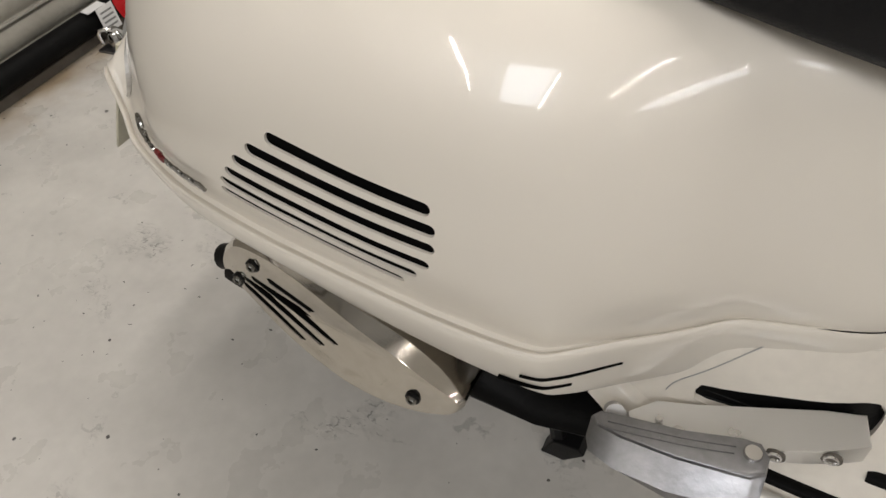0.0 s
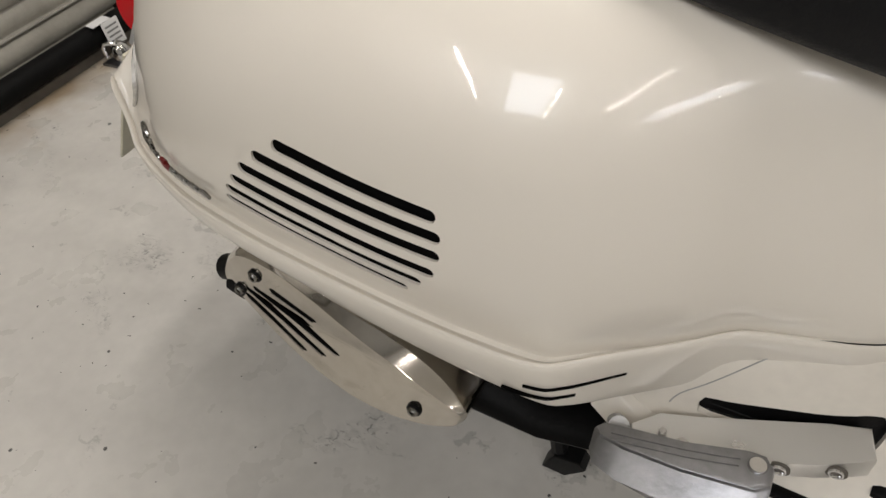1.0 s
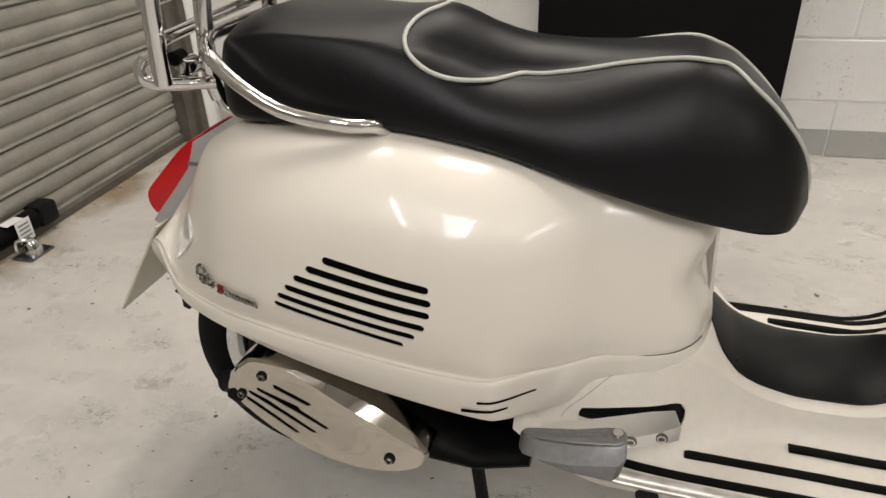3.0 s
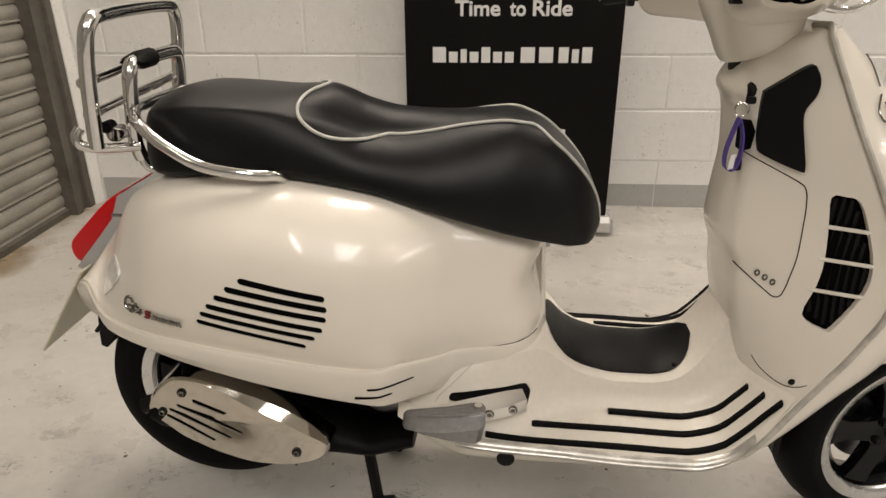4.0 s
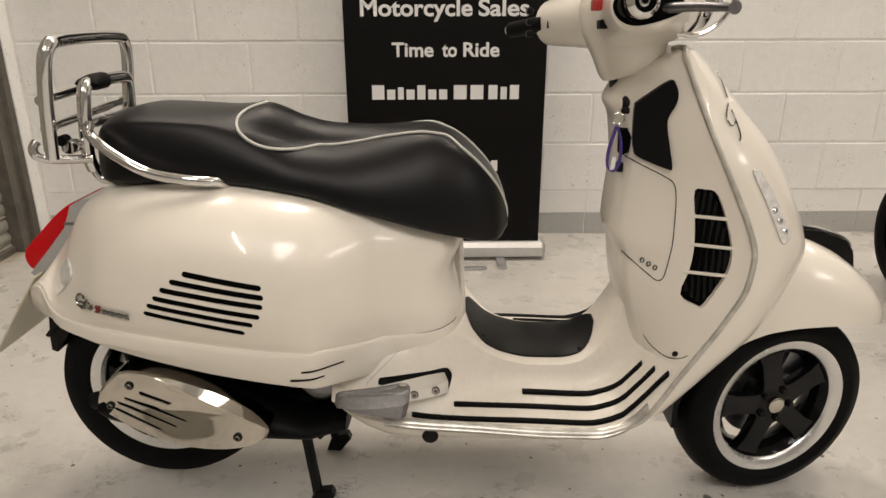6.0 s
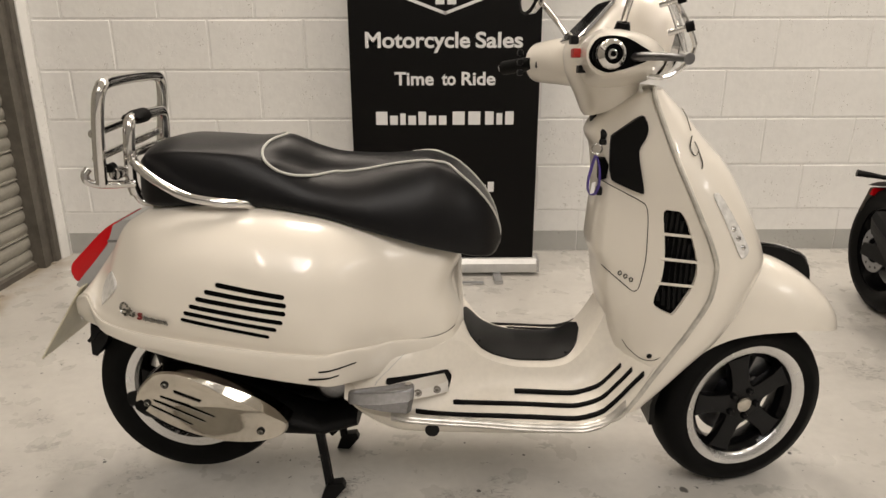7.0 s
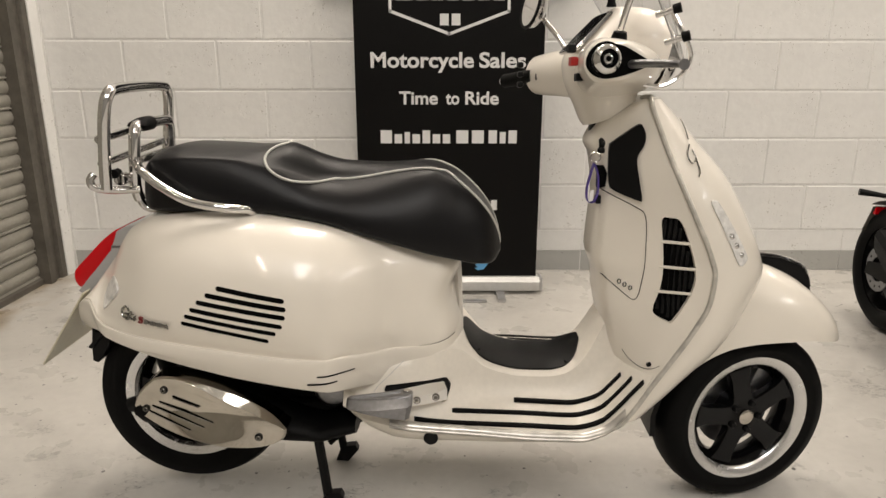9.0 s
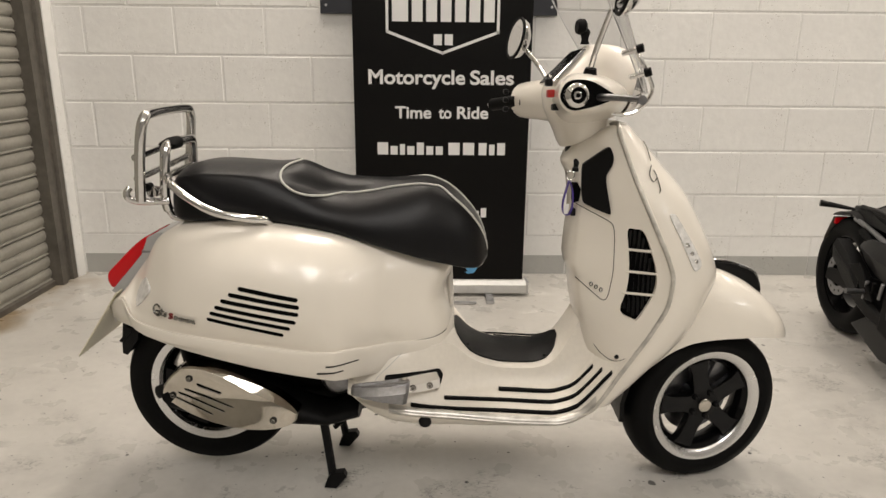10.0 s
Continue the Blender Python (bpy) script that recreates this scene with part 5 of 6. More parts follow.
TAILRED = [tuple(p) for p in spline([(-0.114, 0.694), (-0.132, 0.686), (-0.160, 0.664), (-0.194, 0.631), (-0.222, 0.604), (-0.234, 0.588), (-0.235, 0.566), (-0.222, 0.551), (-0.198, 0.577), (-0.171, 0.606), (-0.135, 0.648), (-0.121, 0.673)], 3, True)]
tail = part("tail_lamp", lamp_loft(TAILRED, 0.045, 0.068, 0.06), RED, SCOOTER, "red tail lamp lens")
part("lamp_surround", lamp_loft([(-0.060, 0.709), (-0.090, 0.704), (-0.113, 0.692), (-0.120, 0.674), (-0.132, 0.647), (-0.170, 0.604), (-0.197, 0.575), (-0.221, 0.548), (-0.205, 0.536), (-0.186, 0.534), (-0.145, 0.592), (-0.098, 0.646), (-0.090, 0.662), (-0.066, 0.697)], 0.072, 0.083, 0.02), SURROUND, tail, "silver grey lamp surround")
part("surround_clip", box(-0.118, 0, 0.655, 0.026, 0.168, 0.007, 0.002), ALU, tail)
RIND = [tuple(p) for p in spline([(-0.095, 0.610), (-0.084, 0.607), (-0.071, 0.596), (-0.071, 0.584), (-0.088, 0.564), (-0.108, 0.545), (-0.115, 0.544), (-0.119, 0.560), (-0.116, 0.580), (-0.108, 0.597)], 3, True)]
c = Vector((-0.095, 0.577))


def rind(off, k):
    return [(p[0] + (c.x - p[0]) * k, -(body_y(p[0], p[1]) + off), p[1] + (c.y - p[1]) * k) for p in RIND]


part("rear_indicator", loft([rind(-0.006, 0), rind(0.002, 0), rind(0.005, 0.12)]), GREY_LENS, REAR, "clear rear indicator lens", 30)
holder = part("plate_bracket", prism([(-0.17, 0.535), (-0.155, 0.475), (-0.172, 0.408), (-0.205, 0.365), (-0.217, 0.370), (-0.215, 0.405), (-0.205, 0.475), (-0.205, 0.535)], "xz", -0.075, 0.075, 0.004), PLASTIC, SCOOTER, "black plate bracket")
pm = pose(-0.252, 0, 0.466, 0, 34.0, 0)
plate = box(0, 0, 0, 0.004, 0.228, 0.213, 0.001)
plate.transform(pm)
part("number_plate", plate, PLATE, holder, "yellow rear number plate")
for k in range(2):
    b = box(-0.003, 0, 0.045 - 0.085 * k, 0.001, 0.17, 0.06)
    b.transform(pm)
    part("plate_bar", b, PLASTIC, holder, "", 0)

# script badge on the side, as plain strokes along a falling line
def stroke(pts, r, bm):
    line = []
    for u, v in pts:
        x, z = -0.060 + u * 1.0 + v * 0.20, 0.5435 - u * 0.13 + v * 0.97
        line.append((x, -(body_y(x, z) + 0.0055), z))
    tube(line, r * 1.15, 6, bm, 3)


def badge():
    bm = bmesh.new()
    stroke([(0.014 + 0.010 * math.cos(a), 0.011 + 0.012 * math.sin(a)) for a in np.linspace(0.5, 5.6, 10)], 0.0019, bm)
    stroke([(0.012, 0.008), (0.022, 0.009), (0.024, -0.001), (0.016, -0.004)], 0.0019, bm)
    stroke([(0.029, 0.018), (0.029, 0.004), (0.033, 0.001), (0.037, 0.004)], 0.0017, bm)
    stroke([(0.024, 0.012), (0.036, 0.013)], 0.0013, bm)
    stroke([(0.043, 0.012), (0.038, 0.008), (0.043, 0.005), (0.038, 0.0)], 0.0016, bm)
    ob = part("script_badge", bm, SCRIPT, REAR, "chrome script badge")
    bm = bmesh.new()
    stroke([(0.060, 0.013), (0.053, 0.013), (0.053, 0.008), (0.059, 0.006), (0.057, 0.001), (0.050, 0.001)], 0.0021, bm)
    part("red_letter_mark", bm, DARKRED, ob, "dark red mark in the badge")
    bm = bmesh.new()
    stroke([(0.064 + 0.0026 * k, 0.0050 + (0.0046 if k % 2 else -0.0040) + 0.001 * math.sin(k * 2.1)) for k in range(21)], 0.0017, bm)
    part("small_script", bm, SCRIPT, ob)
    return ob


badge()


# chrome rack and grab rail
def rack():
    rail = [(0.216, -0.128, 0.744), (0.206, -0.146, 0.757), (0.175, -0.164, 0.763), (0.102, -0.174, 0.778), (0.046, -0.170, 0.805), (-0.008, -0.150, 0.838), (-0.038, -0.10, 0.850), (-0.048, -0.04, 0.850)]
    rail = rail + [(a, -b, c) for a, b, c in reversed(rail)]
    ob = part("grab_rail", tube(rail, 0.0098, 14), CHROME, SCOOTER, "chrome grab rail with a folding luggage rack")
    loop = [(-0.086, -0.152, 0.80), (-0.076, -0.155, 0.90), (-0.066, -0.155, 0.965), (-0.060, -0.147, 0.992), (-0.058, -0.122, 1.002), (-0.062, 0.0, 1.004), (-0.066, 0.125, 1.0), (-0.066, 0.150, 0.990), (-0.068, 0.158, 0.96), (-0.075, 0.158, 0.90), (-0.09, 0.155, 0.80)]
    flap = part("rack_frame", tube(loop, 0.0122, 12), CHROME, ob, "chrome rack frame folded upright")
    for z in (0.865, 0.915):
        part("rack_bar", tube([(-0.087, -0.156, z - 0.012), (-0.078, 0.156, z + 0.006)], 0.0090, 10, smooth=0), CHROME, flap)
    hoop = [(-0.048, -0.088, 0.765), (-0.052, -0.092, 0.80), (-0.045, -0.092, 0.88), (-0.042, -0.086, 0.915), (-0.042, -0.06, 0.925), (-0.04, 0.06, 0.925), (-0.042, 0.086, 0.915), (-0.045, 0.092, 0.88), (-0.052, 0.092, 0.80), (-0.048, 0.088, 0.765)]
    part("hoop", tube(hoop, 0.0120, 12), CHROME, ob)
    for s in (-1, 1):
        part("hoop_leg", tube([(-0.048, s * 0.09, 0.768), (-0.035, s * 0.088, 0.748), (-0.005, s * 0.085, 0.744), (0.03, s * 0.084, 0.752)], 0.008, 10), CHROME, ob)
        part("base_rail", tube([(-0.042, s * 0.10, 0.79), (-0.085, s * 0.135, 0.795), (-0.112, s * 0.15, 0.803), (-0.118, s * 0.152, 0.818), (-0.112, s * 0.145, 0.83)], 0.0085, 10), CHROME, ob)
        part("clamp", lathe([(0, -0.016), (0.012, -0.016), (0.014, -0.010), (0.014, 0.010), (0.012, 0.016), (0, 0.016)], 14, centre=(-0.07, s * 0.11, 0.815)), CHROME, ob)
        part("rubber_cap", lathe([(0, -0.012), (0.010, -0.010), (0.010, 0.010), (0, 0.012)], 12, centre=(-0.078, s * 0.12, 0.828)), RUBBER, ob)
    part("rubber_pad", loft([[(-0.043 + a * math.cos(k * math.pi / 6), y, 0.925 + b * math.sin(k * math.pi / 6)) for k in range(12)] for y, a, b in ((-0.078, 0.020, 0.004), (-0.070, 0.022, 0.011), (-0.045, 0.020, 0.016), (-0.010, 0.017, 0.016), (-0.004, 0.014, 0.013))]), RUBBER, ob, "black rubber pad")
    return ob


rack()

# handlebar assembly, turned a little to its left
HP = Vector((0.985, 0, 1.0))
BARS = Vector((-0.027, 0, -0.007))
HM = Matrix.Rotation(radians(10.5), 3, Vector((-0.44, 0, 0.9)))


def hb(x, y, z):
    """From the scooter's frame into the turned handlebar's frame."""
    p = Vector((x, y, z)) - HP
    return HM.inverted() @ p


def oval(xr, xf, w, z, n=28, power=2.3):
    cx, rx = (xr + xf) / 2, (xf - xr) / 2
    out = []
    for k in range(n):
        a = 2 * math.pi * k / n
        ca, sa = math.cos(a), math.sin(a)
        px = cx + rx * math.copysign(abs(ca) ** (2 / power), ca)
        out.append(Vector((px, w * math.copysign(abs(sa) ** (2 / power), sa), z + 0.42 * (px - 0.965) * max(0.0, (1.045 - z) / 0.12))) - HP)
    return out


HPP = HP + Vector((0.013, 0, 0.027))


def handlebar():
    secs = [(0.934, 0.955, 1.058, 0.060), (0.942, 0.950, 1.060, 0.066), (0.98, 0.934, 1.066, 0.077), (1.01, 0.918, 1.078, 0.082), (1.03, 0.908, 1.106, 0.085), (1.06, 0.903, 1.138, 0.090),
            (1.085, 0.910, 1.146, 0.092), (1.11, 0.936, 1.143, 0.090), (1.14, 0.966, 1.130, 0.080), (1.162, 0.988, 1.106, 0.064), (1.174, 1.003, 1.080, 0.044), (1.178, 1.012, 1.06, 0.02)]
    ks = [keyed(*[(s[0], s[i]) for s in secs]) for i in (1, 2, 3)]
    ob = part("handlebar_cover", loft([oval(ks[0](z), ks[1](z), ks[2](z), z) for z in np.linspace(0.934, 1.178, 40)]), PAINT, SCOOTER, "cream handlebar cover with headlamp")
    ob.location, ob.rotation_euler = HP + BARS, HM.to_euler()
    face = [Vector(p) for p in ((-0.074, -0.058, 0.086), (-0.074, 0.058, 0.086), (0.004, 0.046, 0.164), (0.004, -0.046, 0.164))]
    up = Vector((-0.7, 0, 0.7)) * 0.002
    mid = sum(face, Vector()) / 4
    dash = part("dash", loft([[p - up * 2 for p in face], [p + up for p in face], [mid + (p - mid) * 0.97 + up * 1.5 for p in face]]), CHROME, ob, "chrome framed instrument panel", 30)
    part("dash_glass", loft([[mid + (p - mid) * 0.84 + up * 1.0 for p in face], [mid + (p - mid) * 0.84 + up * 2.2 for p in face], [mid + (p - mid) * 0.80 + up * 2.6 for p in face]]), GLOSS, dash, "dark instrument glass", 30)
    for s in (-1, 1):
        pod = []
        for y, x, z, rx, rz in ((0.05, 0.985, 1.072, 0.085, 0.060), (0.10, 0.968, 1.074, 0.082, 0.056), (0.15, 0.95, 1.076, 0.075, 0.050), (0.19, 0.935, 1.076, 0.064, 0.045), (0.215, 0.925, 1.076, 0.056, 0.040), (0.222, 0.925, 1.076, 0.046, 0.032)):
            if s > 0:
                rx, rz = 0.5 * rx + 0.024, 0.5 * rz + 0.027
            pod.append([Vector((x + rx * math.cos(a) * (1.55 if math.cos(a) > 0 else 0.72), s * y, z + rz * math.sin(a))) - HPP for a in (2 * math.pi * k / 24 for k in range(24))])
        p = part("switch_pod", loft(pod), PAINT, ob, "cream switch housing")
        part("pod_opening", prism([tuple(q) for q in spline([(0.888 - HPP.x, 1.076 - HPP.z), (0.905 - HPP.x, 1.104 - HPP.z), (0.95 - HPP.x, 1.106 - HPP.z), (0.99 - HPP.x, 1.088 - HPP.z), (1.012 - HPP.x, 1.072 - HPP.z), (0.98 - HPP.x, 1.056 - HPP.z), (0.93 - HPP.x, 1.044 - HPP.z), (0.90 - HPP.x, 1.052 - HPP.z)], 4, True)], "xz", s * 0.215, s * 0.2235), VOID, p)
        gx0, gx1, gz = (0.915, 0.885, 1.070) if s < 0 else (0.905, 0.858, 1.066)
        reach = 0.335 if s < 0 else 0.305
        part("grip", tube([Vector((gx0, s * 0.20, 1.074)) - HPP, Vector((gx1, s * reach, gz)) - HPP], 0.0175, 16, smooth=0), RUBBER, ob, "black rubber grip")
        be = Vector((gx1 - 0.002, s * (reach + 0.003), gz)) - HPP
        part("bar_end", lathe([(0.0, 0.008 * s), (0.008, 0.006 * s), (0.011, 0.0), (0.016, 0.010 * s), (0.023, 0.006 * s), (0.0255, 0.0), (0.024, -0.008 * s), (0.0, -0.014 * s)] if s < 0 else [(0.0, 0.016), (0.010, 0.014), (0.012, 0.004), (0.012, -0.006), (0.0, -0.008)], 28, centre=be), CHROME if s < 0 else LABEL, ob, "bar end weight")
        if s < 0:
            for r0, r1, o in ((0.0260, 0.0295, 0.004), (0.0105, 0.0140, -0.0085), (0.0, 0.0045, -0.009)):
                part("bar_end_ring", lathe([(r0, o), (r1, o), (r1, o + 0.004), (r0, o + 0.004)], 28, centre=be, closed=True), VOID, ob)
        else:
            for dz in (0.022, 0.0, -0.024):
                q = Vector((0.868, 0.190, 1.076 + dz)) - HPP
                part("switch", box(q.x, q.y, q.z, 0.014, 0.018, 0.014, 0.004), PLASTIC, ob)
        lever = [(0.965, s * 0.20, 1.070), (0.99, s * 0.25, 1.070), (1.018, s * 0.30, 1.066), (1.020, s * 0.340, 1.062)]
        part("brake_lever", tube([Vector(q) - HPP for q in lever], 0.008, 10, radii=lambda u: 0.009 - 0.003 * u + (0.004 if u > 0.97 else 0)), ALU, ob, "grey metal lever")
    for x, z, mat, w, name in ((0.905, 1.066, REDPAINT, 0.014, "kill_switch"), (0.917, 1.036, PLASTIC, 0.012, "starter_button"), (0.90, 1.09, PLASTIC, 0.013, "switch")):
        q = hb(x, -0.155, z)
        part(name, box(q.x - 0.004, q.y, q.z, 0.016, 0.018, w * 1.25, 0.003), mat, ob)
    for y in (0.16, 0.19):
        q = hb(0.87, y, 1.03)
        part("switch", box(q.x, q.y, q.z, 0.02, 0.02, 0.02, 0.004), PLASTIC, ob)
    part("headlamp", lathe([(0, 0.138), (0.04, 0.137), (0.06, 0.130), (0.068, 0.118), (0.07, 0.10)], 32, axis="x", centre=(0.022, 0, 0.082)), CHROME, ob, "round headlamp")
    # near mirror: stem and back of a round mirror
    for s, base, mid, top, cen in ((-1, (0.990, -0.130, 1.108), (1.000, -0.155, 1.17), (1.020, -0.185, 1.245), (1.045, -0.21, 1.285)), (1, (0.935, 0.13, 1.085), (0.918, 0.19, 1.12), (0.884, 0.235, 1.165), (0.860, 0.262, 1.198))):
        pts = [hb(*base), hb(*mid), hb(*top)]
        st = part("mirror_stem", tube(pts, 0.0065, 10), CHROME, ob, "chrome mirror stem")
        part("stem_boot", tube([hb(base[0], base[1], base[2] - 0.025), hb(base[0] + 0.001, base[1] - 0.002, base[2] - 0.005), hb(base[0] + 0.002, base[1] - 0.006, base[2] + 0.014)], 0.015, 14, smooth=2, radii=lambda u: 0.021 - 0.008 * u), RUBBER, st)
        m = Matrix.Translation(hb(*cen)) @ Matrix.Rotation(radians(-8 if s < 0 else 8), 4, "Z") @ Matrix.Rotation(radians(12), 4, "Y")
        bm = lathe([(0, 0.03), (0.03, 0.027), (0.05, 0.014), (0.056, 0.0), (0.056, -0.006), (0.052, -0.008)], 32, axis="x")
        bm.transform(m)
        part("mirror_shell", bm, CHROME, st, "round chrome mirror shell")
        bm = lathe([(0, -0.0075), (0.0525, -0.0075)], 32, axis="x")
        bm.transform(m)
        part("mirror_glass", bm, CHROME, st, "round mirror glass")
        bm = lathe([(0.051, -0.009), (0.057, -0.009), (0.058, -0.003), (0.053, -0.003)], 32, axis="x", closed=True)
        bm.transform(m)
        part("mirror_rim", bm, RUBBER, st)
    q = hb(1.0, 0.0, 1.178)
    mount = part("phone_mount", lathe([(0.011, 0.0), (0.008, 0.010), (0.010, 0.018), (0.013, 0.026), (0.010, 0.034)], 14, axis="z", centre=q), RUBBER, ob, "black phone mount")
    part("mount_head", lathe([(0, -0.012), (0.015, -0.012), (0.019, -0.006), (0.019, 0.006), (0.012, 0.012), (0, 0.012)], 16, axis="x", centre=q + Vector((-0.010, 0, 0.04))), RUBBER, mount)
    # clear fly screen on chrome brackets
    rows = []
    for v in np.linspace(0, 1, 18):
        z = 1.06 + 0.36 * v
        w = 0.115 + 0.05 * math.sin(math.pi * min(1, v * 1.15) * 0.5) - 0.12 * max(0, v - 0.72)
        rows.append([Vector((1.165 - 0.11 * v - 0.03 * v * v - 4.0 * (w * t) ** 2, w * t, z)) - HP for t in np.linspace(-1, 1, 15)])
    front = rows
    back = [[q - Vector((0.003, 0, 0)) for q in r] for r in rows]
    bm = loft([r + list(reversed(b)) for r, b in zip(front, back)])
    scr = part("fly_screen", bm, GLASS, ob, "clear plastic fly screen")
    scr.visible_shadow = False
    edge = [r[0] for r in rows] + rows[-1] + [r[-1] for r in reversed(rows)]
    part("screen_edge", tube(edge, 0.0014, 6, smooth=0), SILVER, scr)
    for s in (-1, 1):
        for z, x in ((1.158, 1.082), (1.106, 1.104)):
            a = hb(x - 0.015, s * 0.105, z - 0.004)
            b = hb(x + 0.015, s * 0.118, z + 0.006)
            part("screen_bracket", tube([a, b], 0.0065, 10, smooth=0), CHROME, scr)
            part("screen_knob", tube([b, b + (b - a) * 0.45], 0.010, 12, smooth=0), RUBBER, scr)
        part("screen_stay", tube([hb(1.02, s * 0.085, 1.035), hb(1.05, s * 0.10, 1.022), hb(1.09, s * 0.105, 1.018), hb(1.125, s * 0.105, 1.038), hb(1.143, s * 0.105, 1.07), hb(1.135, s * 0.108, 1.10), hb(1.10, s * 0.108, 1.16)], 0.005, 8), CHROME, scr)
    return ob


handlebar()
part("steering_gaiter", loft([[(0.998 + r * math.cos(a), r * 0.9 * math.sin(a), z + 0.42 * (0.033 + r * math.cos(a))) for a in (2 * math.pi * k / 24 for k in range(24))] for z, r in ((0.87, 0.05), (0.91, 0.058), (0.93, 0.058), (0.95, 0.05))]), PLASTIC, SCOOTER)


# ---------------------------------------------------------------- second motorcycle
def motorcycle():
    ob = empty("motorcycle", pose(2.43, 0.98, 0, 0, 0, -96) @ Matrix.Scale(0.85, 4), "black motorcycle parked beside the scooter", "motorcycle")
    R = 0.30
    WX = -0.12
    t = 0.085
    wheel_ob = part("rear_tyre", lathe([(0.20, -t * 0.8), (0.225, -t), (0.255, -t), (0.283, -t * 0.75), (0.296, -t * 0.4), (R, 0), (0.296, t * 0.4), (0.283, t * 0.75), (0.255, t), (0.225, t), (0.20, t * 0.8)], 64, centre=(WX, 0, R)), RUBBER, ob, "wide black rear tyre")
    part("rim", lathe([(0.205, -t * 0.75), (0.19, -t * 0.5), (0.18, 0), (0.19, t * 0.5), (0.205, t * 0.75), (0.195, t * 0.75), (0.17, 0), (0.195, -t * 0.75)], 48, centre=(WX, 0, R), closed=True), GLOSS, wheel_ob)
    for k in range(5):
        a = 2 * math.pi * k / 5
        part("spoke", tube([(WX + 0.03 * math.cos(a), 0, R + 0.03 * math.sin(a)), (WX + 0.185 * math.cos(a + 0.2), 0, R + 0.185 * math.sin(a + 0.2))], 0.014, 8, smooth=0), GLOSS, wheel_ob)
    disc = part("brake_disc", lathe([(0.06, -0.095), (0.105, -0.095), (0.105, -0.09), (0.06, -0.09)], 36, centre=(WX, 0, R), closed=True), ALU, wheel_ob, "drilled steel brake disc")
    for k in range(12):
        a = 2 * math.pi * k / 12
        part("disc_hole", lathe([(0, -0.0958), (0.006, -0.0958), (0.006, -0.094)], 8, centre=(WX + 0.084 * math.cos(a), 0, R + 0.084 * math.sin(a))), VOID, disc)
    part("hub", lathe([(0, -0.105), (0.03, -0.10), (0.04, -0.08), (0.04, 0.08), (0, 0.09)], 20, centre=(WX, 0, R)), ENGINE, wheel_ob)
    part("swing_arm", prism([(-0.16, 0.27), (-0.15, 0.33), (0.25, 0.40), (0.55, 0.43), (0.55, 0.33), (0.2, 0.28)], "xz", -0.135, -0.11, 0.008), ENGINE, ob)
    part("hugger", loft([[(WX + 0.322 * math.cos(a), -0.09, R + 0.322 * math.sin(a)), (WX + 0.332 * math.cos(a), 0.0, R + 0.332 * math.sin(a)), (WX + 0.322 * math.cos(a), 0.09, R + 0.322 * math.sin(a)), (WX + 0.314 * math.cos(a), 0.0, R + 0.314 * math.sin(a))] for a in np.linspace(0.2, 2.1, 16)]), PLASTIC, ob)
    # big angular silencer beside the wheel
    sil = []
    for x, z, h, w in ((-0.005, 0.465, 0.050, 0.040), (0.005, 0.460, 0.058, 0.046), (0.12, 0.405, 0.072, 0.050), (0.26, 0.33, 0.066, 0.048), (0.37, 0.28, 0.05, 0.038), (0.46, 0.26, 0.03, 0.028)):
        sil.append([(x - dz * h * 0.25, -0.150 + dy * w, z + dz * h) for dy, dz in ((-1, -0.5), (-1, 0.55), (-0.6, 1), (0.6, 1), (1, 0.55), (1, -0.5), (0.5, -1), (-0.5, -1))])
    si = part("silencer", loft(sil), PLASTIC, ob, "angular black silencer", 25)
    part("heat_guard", prism([(0.04, 0.445), (0.16, 0.40), (0.28, 0.33), (0.30, 0.35), (0.18, 0.425), (0.05, 0.47)], "xz", -0.206, -0.199, 0.003), PLASTIC, si)
    part("tail_unit", loft([[(x, -w, z), (x, -w * 0.7, z + h), (x, w * 0.7, z + h), (x, w, z), (x, 0, z - 0.03)] for x, w, z, h in ((-0.20, 0.03, 0.625, 0.02), (-0.10, 0.055, 0.605, 0.045), (0.1, 0.075, 0.60, 0.055), (0.35, 0.10, 0.605, 0.06), (0.55, 0.12, 0.61, 0.08))]), PLASTIC, ob, "black tail unit", 30)
    part("pillion_seat", loft([[(x, -w, z), (x, 0, z + 0.025), (x, w, z)] + [(x, w * 0.8, z - 0.035), (x, -w * 0.8, z - 0.035)] for x, w, z in ((0.02, 0.05, 0.655), (0.15, 0.08, 0.66), (0.35, 0.11, 0.67), (0.6, 0.12, 0.68))]), LEATHER, ob)
    part("plate_hanger", prism([(-0.10, 0.60), (-0.24, 0.50), (-0.285, 0.44), (-0.27, 0.52), (-0.17, 0.63)], "xz", -0.035, 0.035, 0.004), PLASTIC, ob)
    pl = box(0, 0, 0, 0.004, 0.2, 0.15, 0.001)
    pl.transform(pose(-0.275, 0, 0.51, 0, 28, 0))
    part("number_plate", pl, FRAME, ob, "number plate seen from behind")
    part("tail_lamp", box(-0.25, -0.055, 0.555, 0.03, 0.07, 0.04, 0.008), RED, ob, "red tail lamp")
    for s in (-1, 1):
        part("indicator", tube([(-0.14, s * 0.05, 0.635), (-0.17, s * 0.12, 0.645), (-0.19, s * 0.20, 0.655)], 0.012, 10, radii=lambda u: 0.007 + 0.010 * u), PLASTIC, ob)
        part("grab_handle", tube([(-0.05, s * 0.06, 0.66), (0.05, s * 0.11, 0.685), (0.25, s * 0.14, 0.695), (0.45, s * 0.14, 0.69)], 0.011, 8), ENGINE, ob)
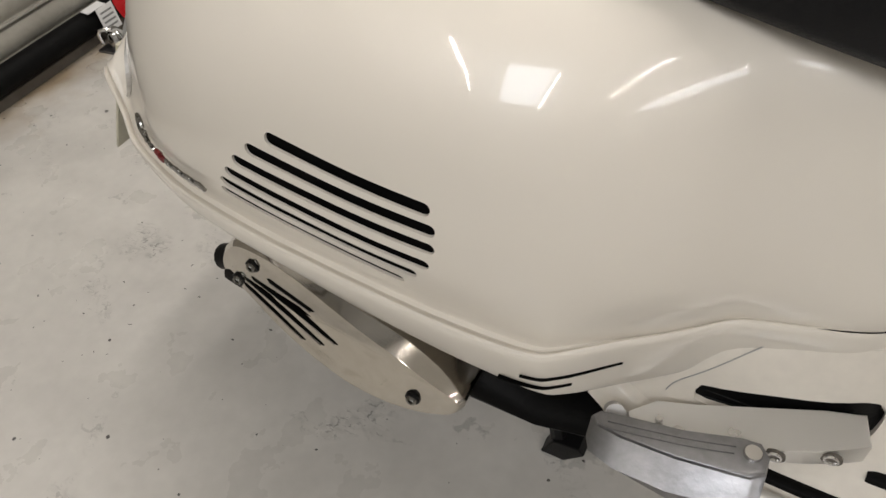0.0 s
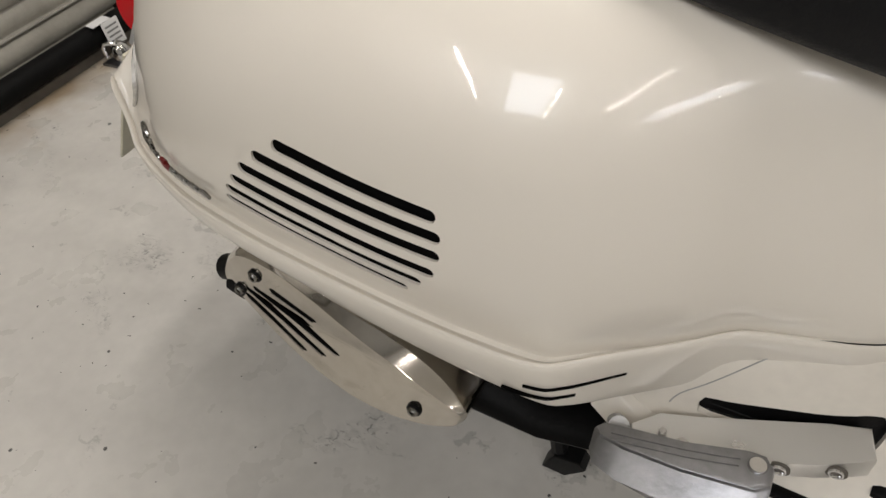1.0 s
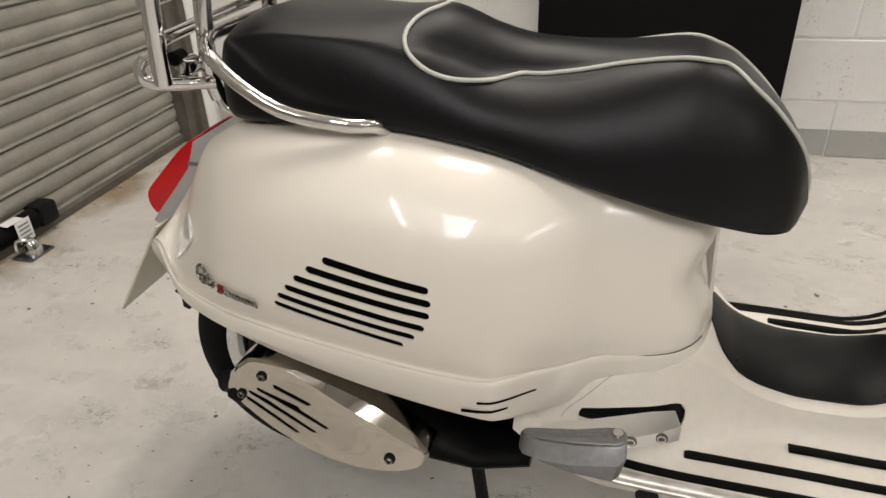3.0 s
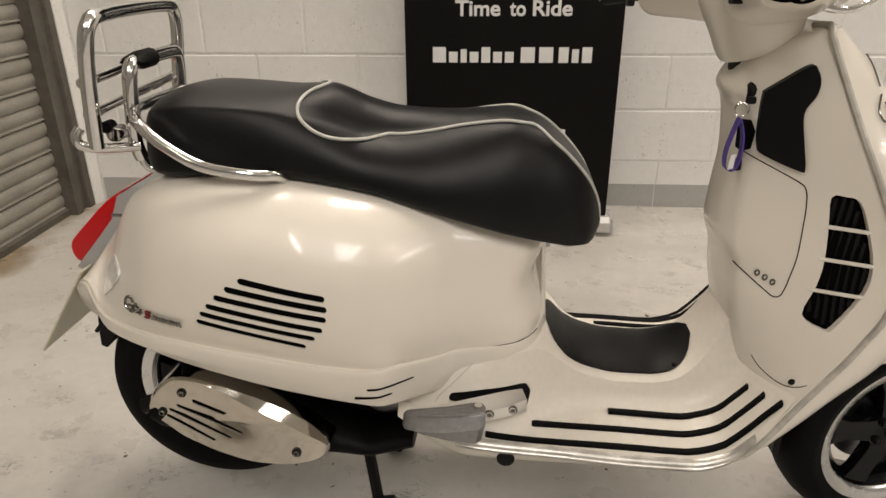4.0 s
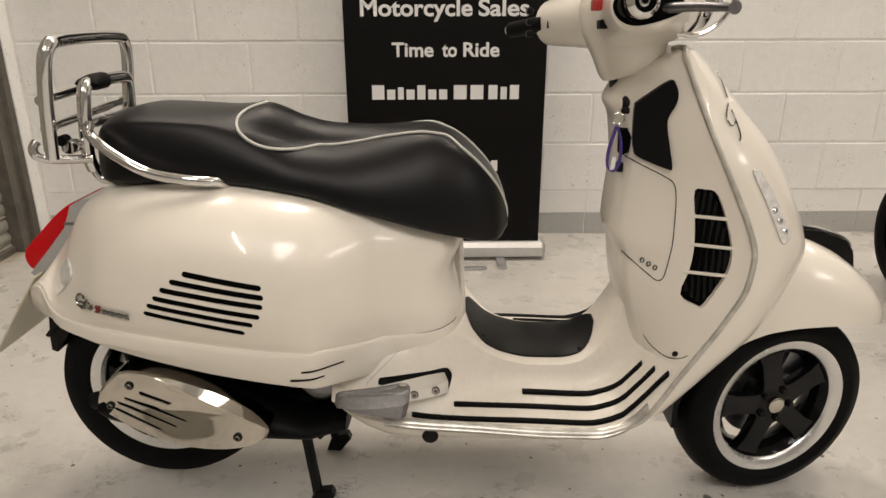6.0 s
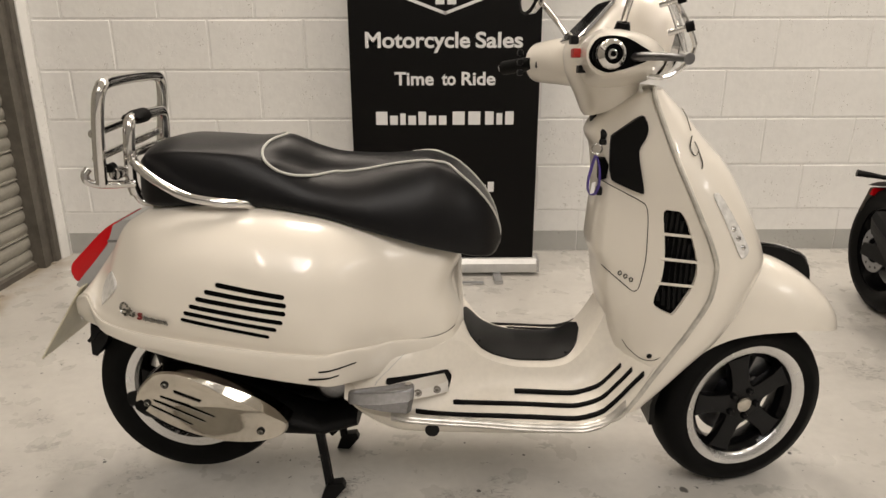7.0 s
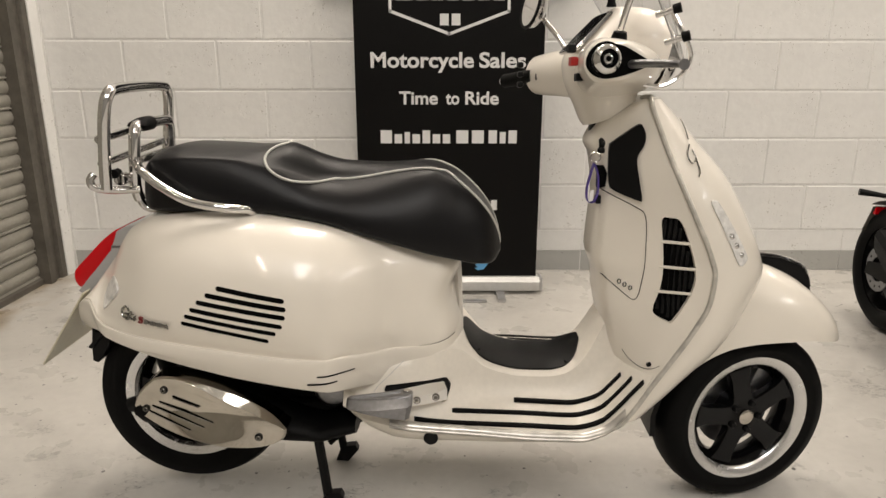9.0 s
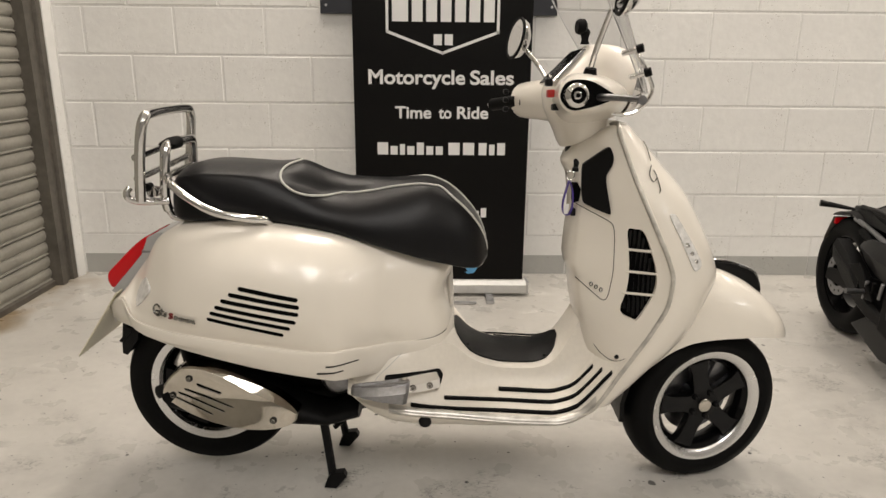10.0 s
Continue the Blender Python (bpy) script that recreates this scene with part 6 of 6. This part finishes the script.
        part("seat_rail", tube([(-0.08, s * 0.07, 0.60), (0.15, s * 0.11, 0.595), (0.50, s * 0.15, 0.56)], 0.012, 8), ALU if s < 0 else ENGINE, ob)
    part("side_cover", loft([[(x, -0.16 - b, z0), (x, -0.175 - b, (z0 + z1) / 2), (x, -0.15 - b * 0.6, z1), (x, -0.12, z1), (x, -0.12, z0)] for x, z0, z1, b in ((0.16, 0.50, 0.55, -0.02), (0.24, 0.47, 0.575, 0.0), (0.36, 0.44, 0.585, 0.01), (0.52, 0.42, 0.585, 0.01), (0.64, 0.46, 0.57, 0.0))]), SATIN, ob, "dark grey side cover", 30)
    for k in range(5):
        part("bracket", tube([(0.26 + 0.06 * k, -0.185, 0.30 + 0.02 * k), (0.29 + 0.06 * k, -0.195, 0.40 + 0.012 * k)], 0.008, 8, smooth=0), ALU if k in (1, 3) else ENGINE, ob)
    part("foot_peg", tube([(0.34, -0.17, 0.36), (0.35, -0.28, 0.365)], 0.012, 10, smooth=0), ALU, ob)
    part("peg_hanger", prism([(0.18, 0.44), (0.26, 0.47), (0.38, 0.38), (0.42, 0.34), (0.36, 0.33), (0.26, 0.40)], "xz", -0.20, -0.185, 0.004), ENGINE, ob)
    part("shock_spring", tube([(0.30 + 0.006 * math.cos(k * 0.9) + 0.0045 * k * 0.5, -0.06 + 0.03 * math.sin(k * 0.9), 0.36 + 0.0045 * k) for k in range(48)], 0.005, 6, smooth=0), ENGINE, ob)
    part("engine", prism([(0.45, 0.22), (0.47, 0.50), (0.75, 0.56), (0.95, 0.5), (0.98, 0.24), (0.7, 0.17)], "xz", -0.19, 0.19, 0.03), ENGINE, ob, "black engine block")
    part("engine_cover", lathe([(0, -0.215), (0.035, -0.213), (0.05, -0.208), (0.058, -0.20), (0.06, -0.18)], 28, centre=(0.60, 0, 0.34)), SATIN, ob, "dark engine cover")
    part("belly_pan", prism([(0.22, 0.17), (0.36, 0.26), (0.95, 0.24), (1.0, 0.14), (0.5, 0.10)], "xz", -0.18, 0.18, 0.02), SATIN, ob)
    part("tank", loft([[(x, w * math.cos(a), z + h * math.sin(a)) for a in (2 * math.pi * k / 18 for k in range(18))] for x, w, z, h in ((0.58, 0.08, 0.76, 0.04), (0.66, 0.14, 0.80, 0.10), (0.85, 0.17, 0.86, 0.13), (1.05, 0.16, 0.86, 0.12), (1.15, 0.10, 0.83, 0.06))]), GLOSS, ob)
    part("frame_rail", tube([(0.1, -0.12, 0.58), (0.4, -0.14, 0.52), (0.7, -0.16, 0.62), (1.1, -0.10, 0.80)], 0.02, 10), ENGINE, ob)
    part("front_tyre", lathe([(0.20, -0.05), (0.225, -0.06), (0.265, -0.058), (0.29, -0.04), (0.298, 0), (0.29, 0.04), (0.265, 0.058), (0.225, 0.06), (0.20, 0.05)], 48, centre=(1.42, 0, 0.298)), RUBBER, ob)
    part("front_rim", lathe([(0.205, -0.05), (0.18, 0), (0.205, 0.05), (0.195, 0.05), (0.17, 0), (0.195, -0.05)], 40, centre=(1.42, 0, 0.298), closed=True), GLOSS, ob)
    for s in (-1, 1):
        part("fork_leg", tube([(1.42, s * 0.09, 0.298), (1.17, s * 0.09, 0.92)], 0.026, 12, smooth=0), ENGINE, ob)
        part("bar", tube([(1.15, s * 0.02, 0.98), (1.12, s * 0.2, 1.02), (1.04, s * 0.36, 1.0)], 0.014, 10), ENGINE, ob)
        part("mirror", prism([(s * 0.27, 1.03), (s * 0.29, 1.085), (s * 0.36, 1.10), (s * 0.42, 1.075), (s * 0.42, 1.04), (s * 0.35, 1.02)], "yz", 1.07, 1.10, 0.006), FRAME, ob, "grey mirror shell")
        part("mirror_stalk", tube([(1.10, s * 0.25, 1.01), (1.09, s * 0.32, 1.05)], 0.008, 8, smooth=0), ENGINE, ob)
    part("side_stand", tube([(0.55, 0.15, 0.25), (0.52, 0.26, 0.005)], 0.012, 8, smooth=0), ENGINE, ob)
    return ob


motorcycle()


# ---------------------------------------------------------------- blocks of the back wall, laid last
def blocks():
    course, length, joint = 0.2330, 0.450, 0.007
    shared = {}
    for row in range(8):
        z0 = row * course + (0.004 if row == 0 else -0.0105)
        tall = course - joint - (0.0145 if row == 0 else 0.0)
        xs = [-1.282]
        xx = -1.138 - (0 if row % 2 else length / 2)
        while xx < 4.6:
            if xx > -1.22:
                xs.append(xx)
            xx += length
        for a, b in zip(xs, xs[1:]):
            gap = joint if a < 1.3 else 0.0035
            w = round(b - a - gap, 4)
            strips = [("block", z0, tall, WALLPAINT)] if row else [("dado_block", z0, 0.105, DADO), ("block", z0 + 0.1052, tall - 0.1052, WALLPAINT)]
            for nm, zz, h, mat in strips:
                key = (nm, w, round(h, 4))
                if key not in shared:
                    bm = box(0, 0, 0, w, 0.03, h, 0.0045 if nm == "block" and row else 0.001, 1)
                    ob = link("block", bm, mat, wall_back, "", 30)
                    shared[key] = ob.data
                else:
                    ob = new("block", shared[key])
                    ob.parent = wall_back
                ob.location = ((a + b) / 2, WALL_Y + 0.0155 + random.uniform(-0.0016, 0.0016), zz + h / 2)


blocks()
